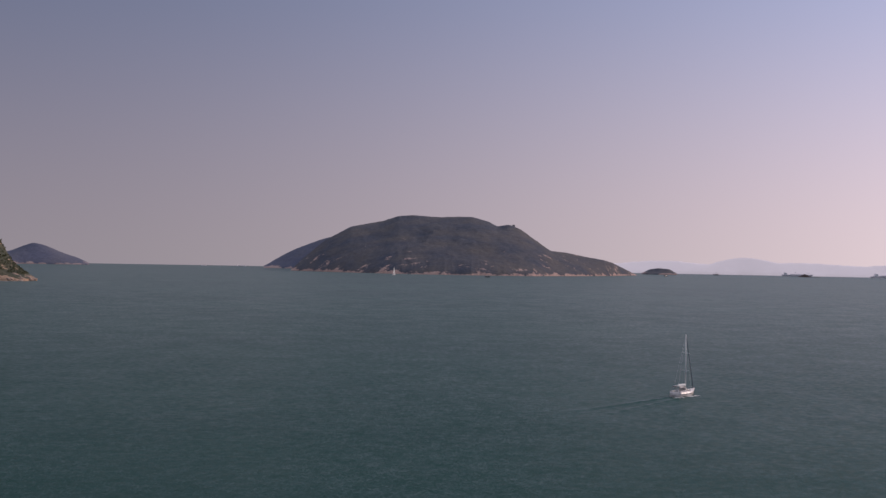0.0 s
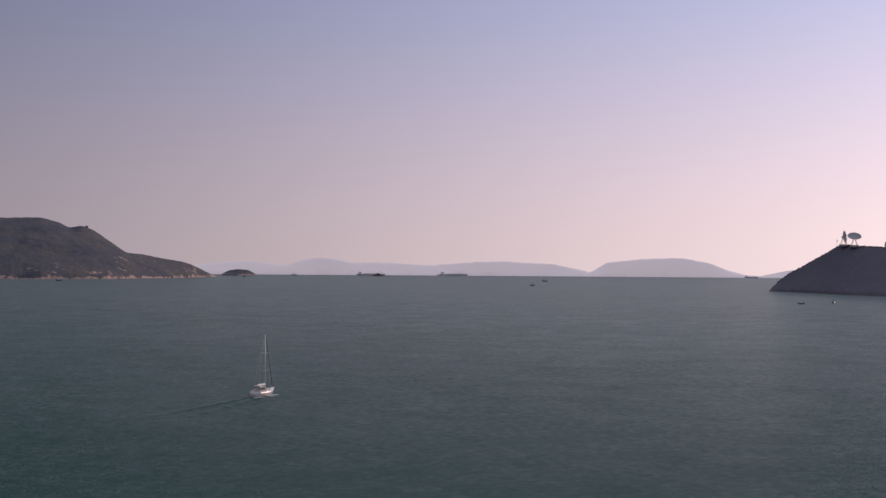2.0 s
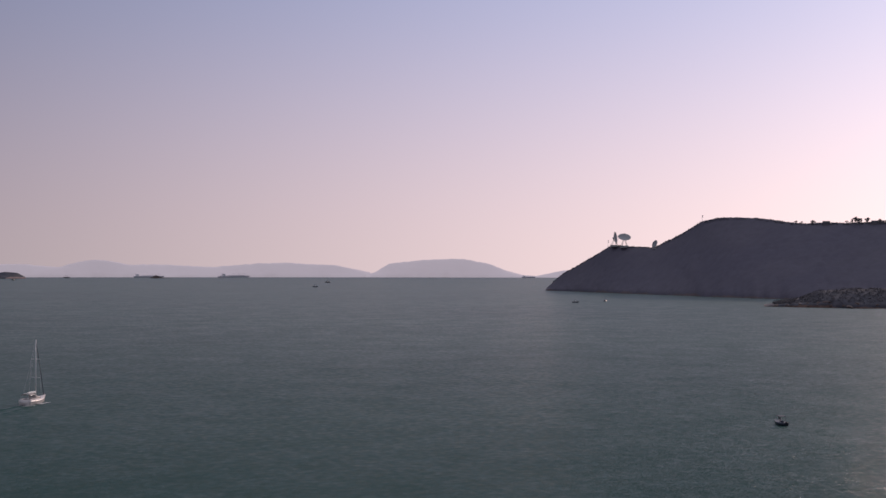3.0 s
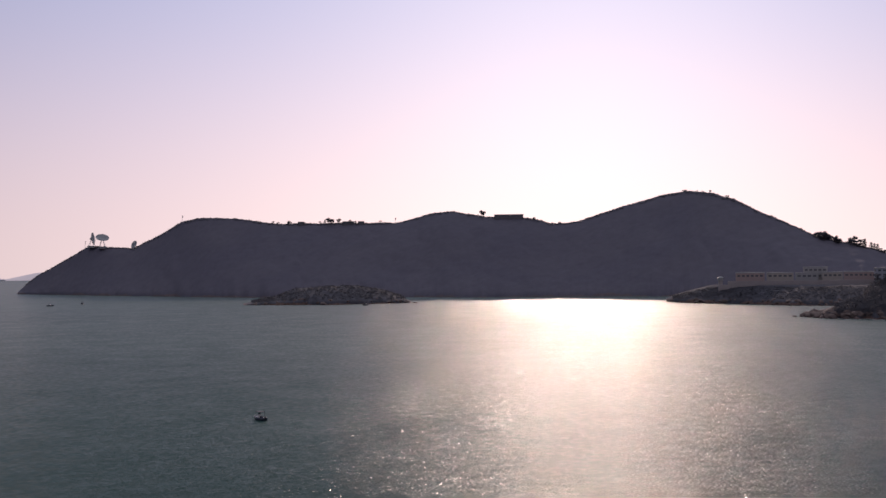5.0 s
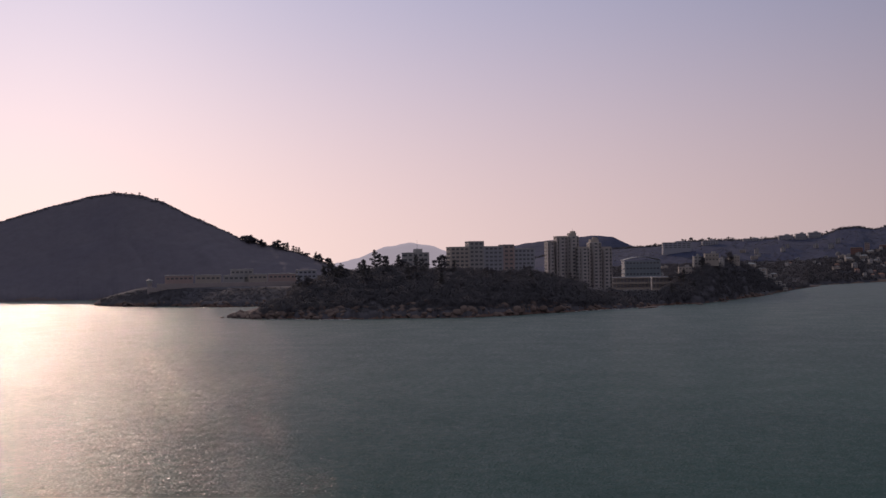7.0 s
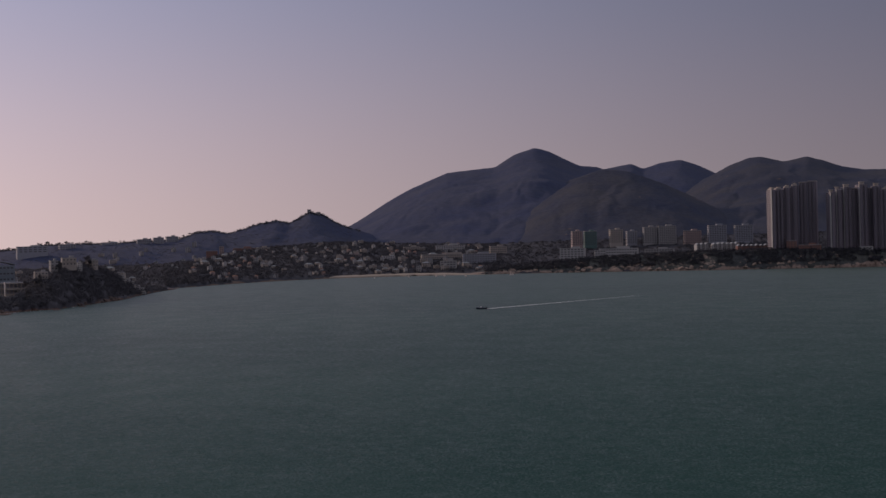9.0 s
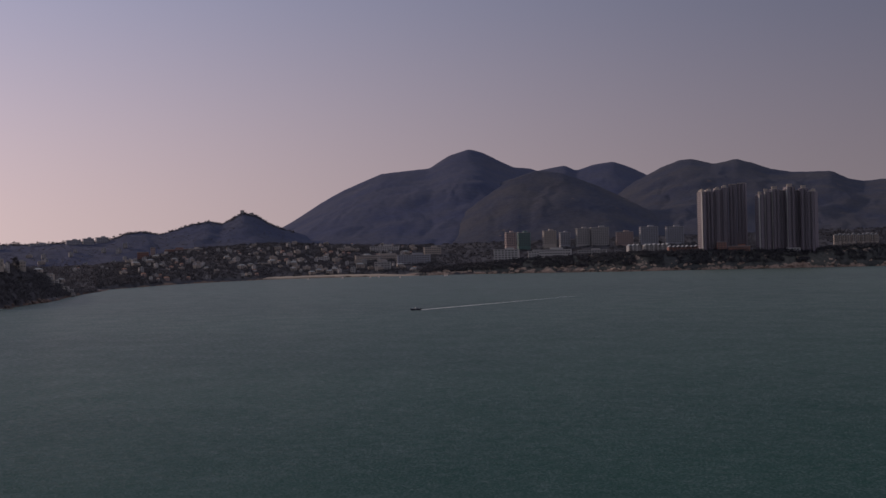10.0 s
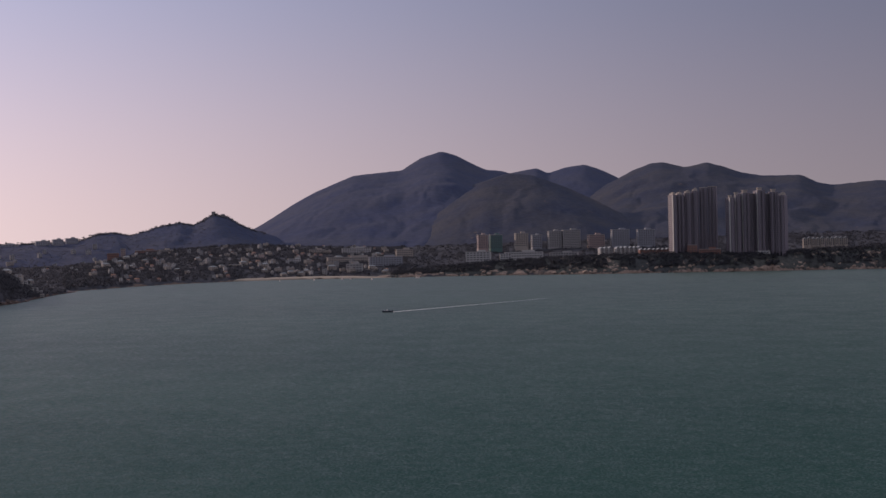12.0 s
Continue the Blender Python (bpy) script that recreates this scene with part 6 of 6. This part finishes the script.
# ---- woods ----
scrub(FORT, 3000, 35.0, 75.5, 0.965, 1.02, 0.8, 1.7, "low scrub along the peninsula's crest", 51, tris=10, lift=0.0)
scrub(PROMONTORY, 1700, 71.9, 88.0, 0.10, 0.6, 2.4, 4.4, "thick dark wood on the promontory slope", 52, BUSHES, 74, 0.2, leaf=0.11)
scrub(PROMONTORY, 1500, 71.4, 88.0, 0.04, 0.16, 0.9, 2.0, "low shrubs among the shore boulders", 69, BUSHES, 16, 0.1, leaf=0.16)
scrub(PROMONTORY, 1000, 73.2, 78.6, 0.45, 1.5, 2.6, 4.6, "tall dark wood on top of the promontory", 65, BUSHES, 74, 0.45, leaf=0.11)
scrub(PROMONTORY, 1200, 78.6, 87.0, 0.4, 1.5, 2.0, 3.8, "lower dark wood in front of the flats", 68, BUSHES, 70, 0.15, leaf=0.11)
scrub(PROMONTORY, 2000, 88.0, 97.0, 0.04, 1.2, 1.2, 2.6, "dark shrubs behind the rocky shore", 53, BUSHES, 18, 0.15)
scrub(PRISON_GROUND, 2200, 64.6, 76.0, 0.10, 0.75, 0.9, 1.7, "dark bushes below the walled compound", 54, BUSHES, 16, 0.1, leaf=0.16)
scrub(HEADLAND, 700, -22.0, -18.8, 0.2, 1.02, 1.2, 2.4, "scrub on the near headland", 60, GRASS, 14, 0.1, 8)
scrub(POINT, 1300, 90.5, 96.1, 0.02, 1.4, 2.0, 4.0, "dark trees on the wooded point", 67, BUSHES, 70, 0.15, leaf=0.11)
scrub(SKERRY, 1500, 45.0, 52.1, 0.10, 1.6, 1.0, 2.2, "low scrub on the rocky islet", 55, BUSHES, 16, 0.2, leaf=0.16)
scrub(TOWN, 7500, 97.0, 112.5, 0.02, 1.1, 2.2, 5.0, "trees between the houses of the town", 56, LEAVES, 14, 0.2, leaf=0.19)
scrub(TOWN, 2600, 88.0, 98.5, 0.05, 1.1, 3.0, 5.5, "woods on the slope west of the town", 66, BUSHES, 14, 0.1, leaf=0.2)
scrub(TOWN, 3600, 112.0, 135.0, 0.12, 1.1, 2.6, 5.5, "woods between the apartment blocks", 57, LEAVES, 14, 0.2, leaf=0.2)
scrub(BLUFF, 3800, 111.8, 135.0, 0.14, 1.3, 2.0, 4.2, "trees on top of the sea cliff", 58, LEAVES, 16, 0.5, 0.0, 0.3, leaf=0.2)
scrub(TOWN_RIDGE, 2600, 86.0, 106.0, 0.1, 0.95, 2.6, 5.0, "woods on the hazy slope behind the town", 62, BUSHES, 10, -0.1, leaf=0.16)
scrub(TOWN_RIDGE, 1300, 84.0, 106.0, 0.94, 1.0, 1.5, 3.2, "tree tops along the ridge behind the town", 61, BUSHES, 10, 0.5)

# single trees that stand out
grove(POINT, 44, 90.8, 95.9, 15, 170, 0.55, 1.05, (0, 1, 2, 5), "trees on the wooded point", 73)
grove(PROMONTORY, 46, 73.3, 81.0, 45, 120, 0.7, 1.15, (0, 1, 2, 3, 5), "trees on the promontory", 71)
grove(PROMONTORY, 40, 81.0, 87.5, 20, 95, 0.45, 0.7, (0, 1, 5, 2), "trees on the promontory", 72)
for az, kind, size in ((76.6, 2, 1.0), (77.1, 3, 1.25), (77.35, 2, 1.2), (77.6, 2, 1.05), (78.2, 3, 0.9), (78.45, 0, 0.9), (80.0, 1, 1.15), (80.25, 0, 1.25), (80.45, 5, 1.2), (74.7, 4, 1.2), (75.1, 4, 1.0)):
    plant(kind, az, 842, ground_z(PROMONTORY, az, 842) - 0.4, size, az * 37, "tall trees on the promontory")
skyline = random.Random(8)
for az0, az1, n, s0, s1, kinds in ((45.2, 51.8, 26, 0.35, 0.7, (0, 1, 5)), (48.4, 49.3, 5, 0.8, 1.1, (0, 1)), (55.6, 56.0, 2, 0.9, 1.1, (0, 1)), (57.9, 59.5, 7, 0.4, 0.7, (0, 5)), (65.0, 67.6, 18, 0.25, 0.5, (0, 1, 5)), (70.9, 72.0, 18, 0.9, 1.6, (0, 1, 5)), (72.3, 72.9, 9, 0.8, 1.4, (0, 1, 5)), (73.0, 75.2, 20, 0.6, 1.1, (3, 1, 2, 0))):
    for _ in range(n):
        az = skyline.uniform(az0, az1)
        d, z = crest(az)
        plant(skyline.choice(kinds), az, d + skyline.uniform(-14, 6), z - 3.4 * s1, skyline.uniform(s0, s1) * 1.1, skyline.uniform(0, 360), "trees on the hill crest")
for _ in range(60):
    az = skyline.uniform(90.0, 98.3)
    x, y, z = TOWN_RIDGE.place([az], [1.0])
    plant(skyline.choice((0, 1, 5)), az, 2800, float(z[0]) - 2.0, skyline.uniform(0.6, 1.1), skyline.uniform(0, 360), "trees on the town ridge")
for ob in TREE_KINDS:
    if TREE_KINDS.index(ob) not in used_kinds:
        plant(TREE_KINDS.index(ob), 78.0, 842, ground_z(PROMONTORY, 78.0, 842), 0.8, 0, "trees on the promontory")
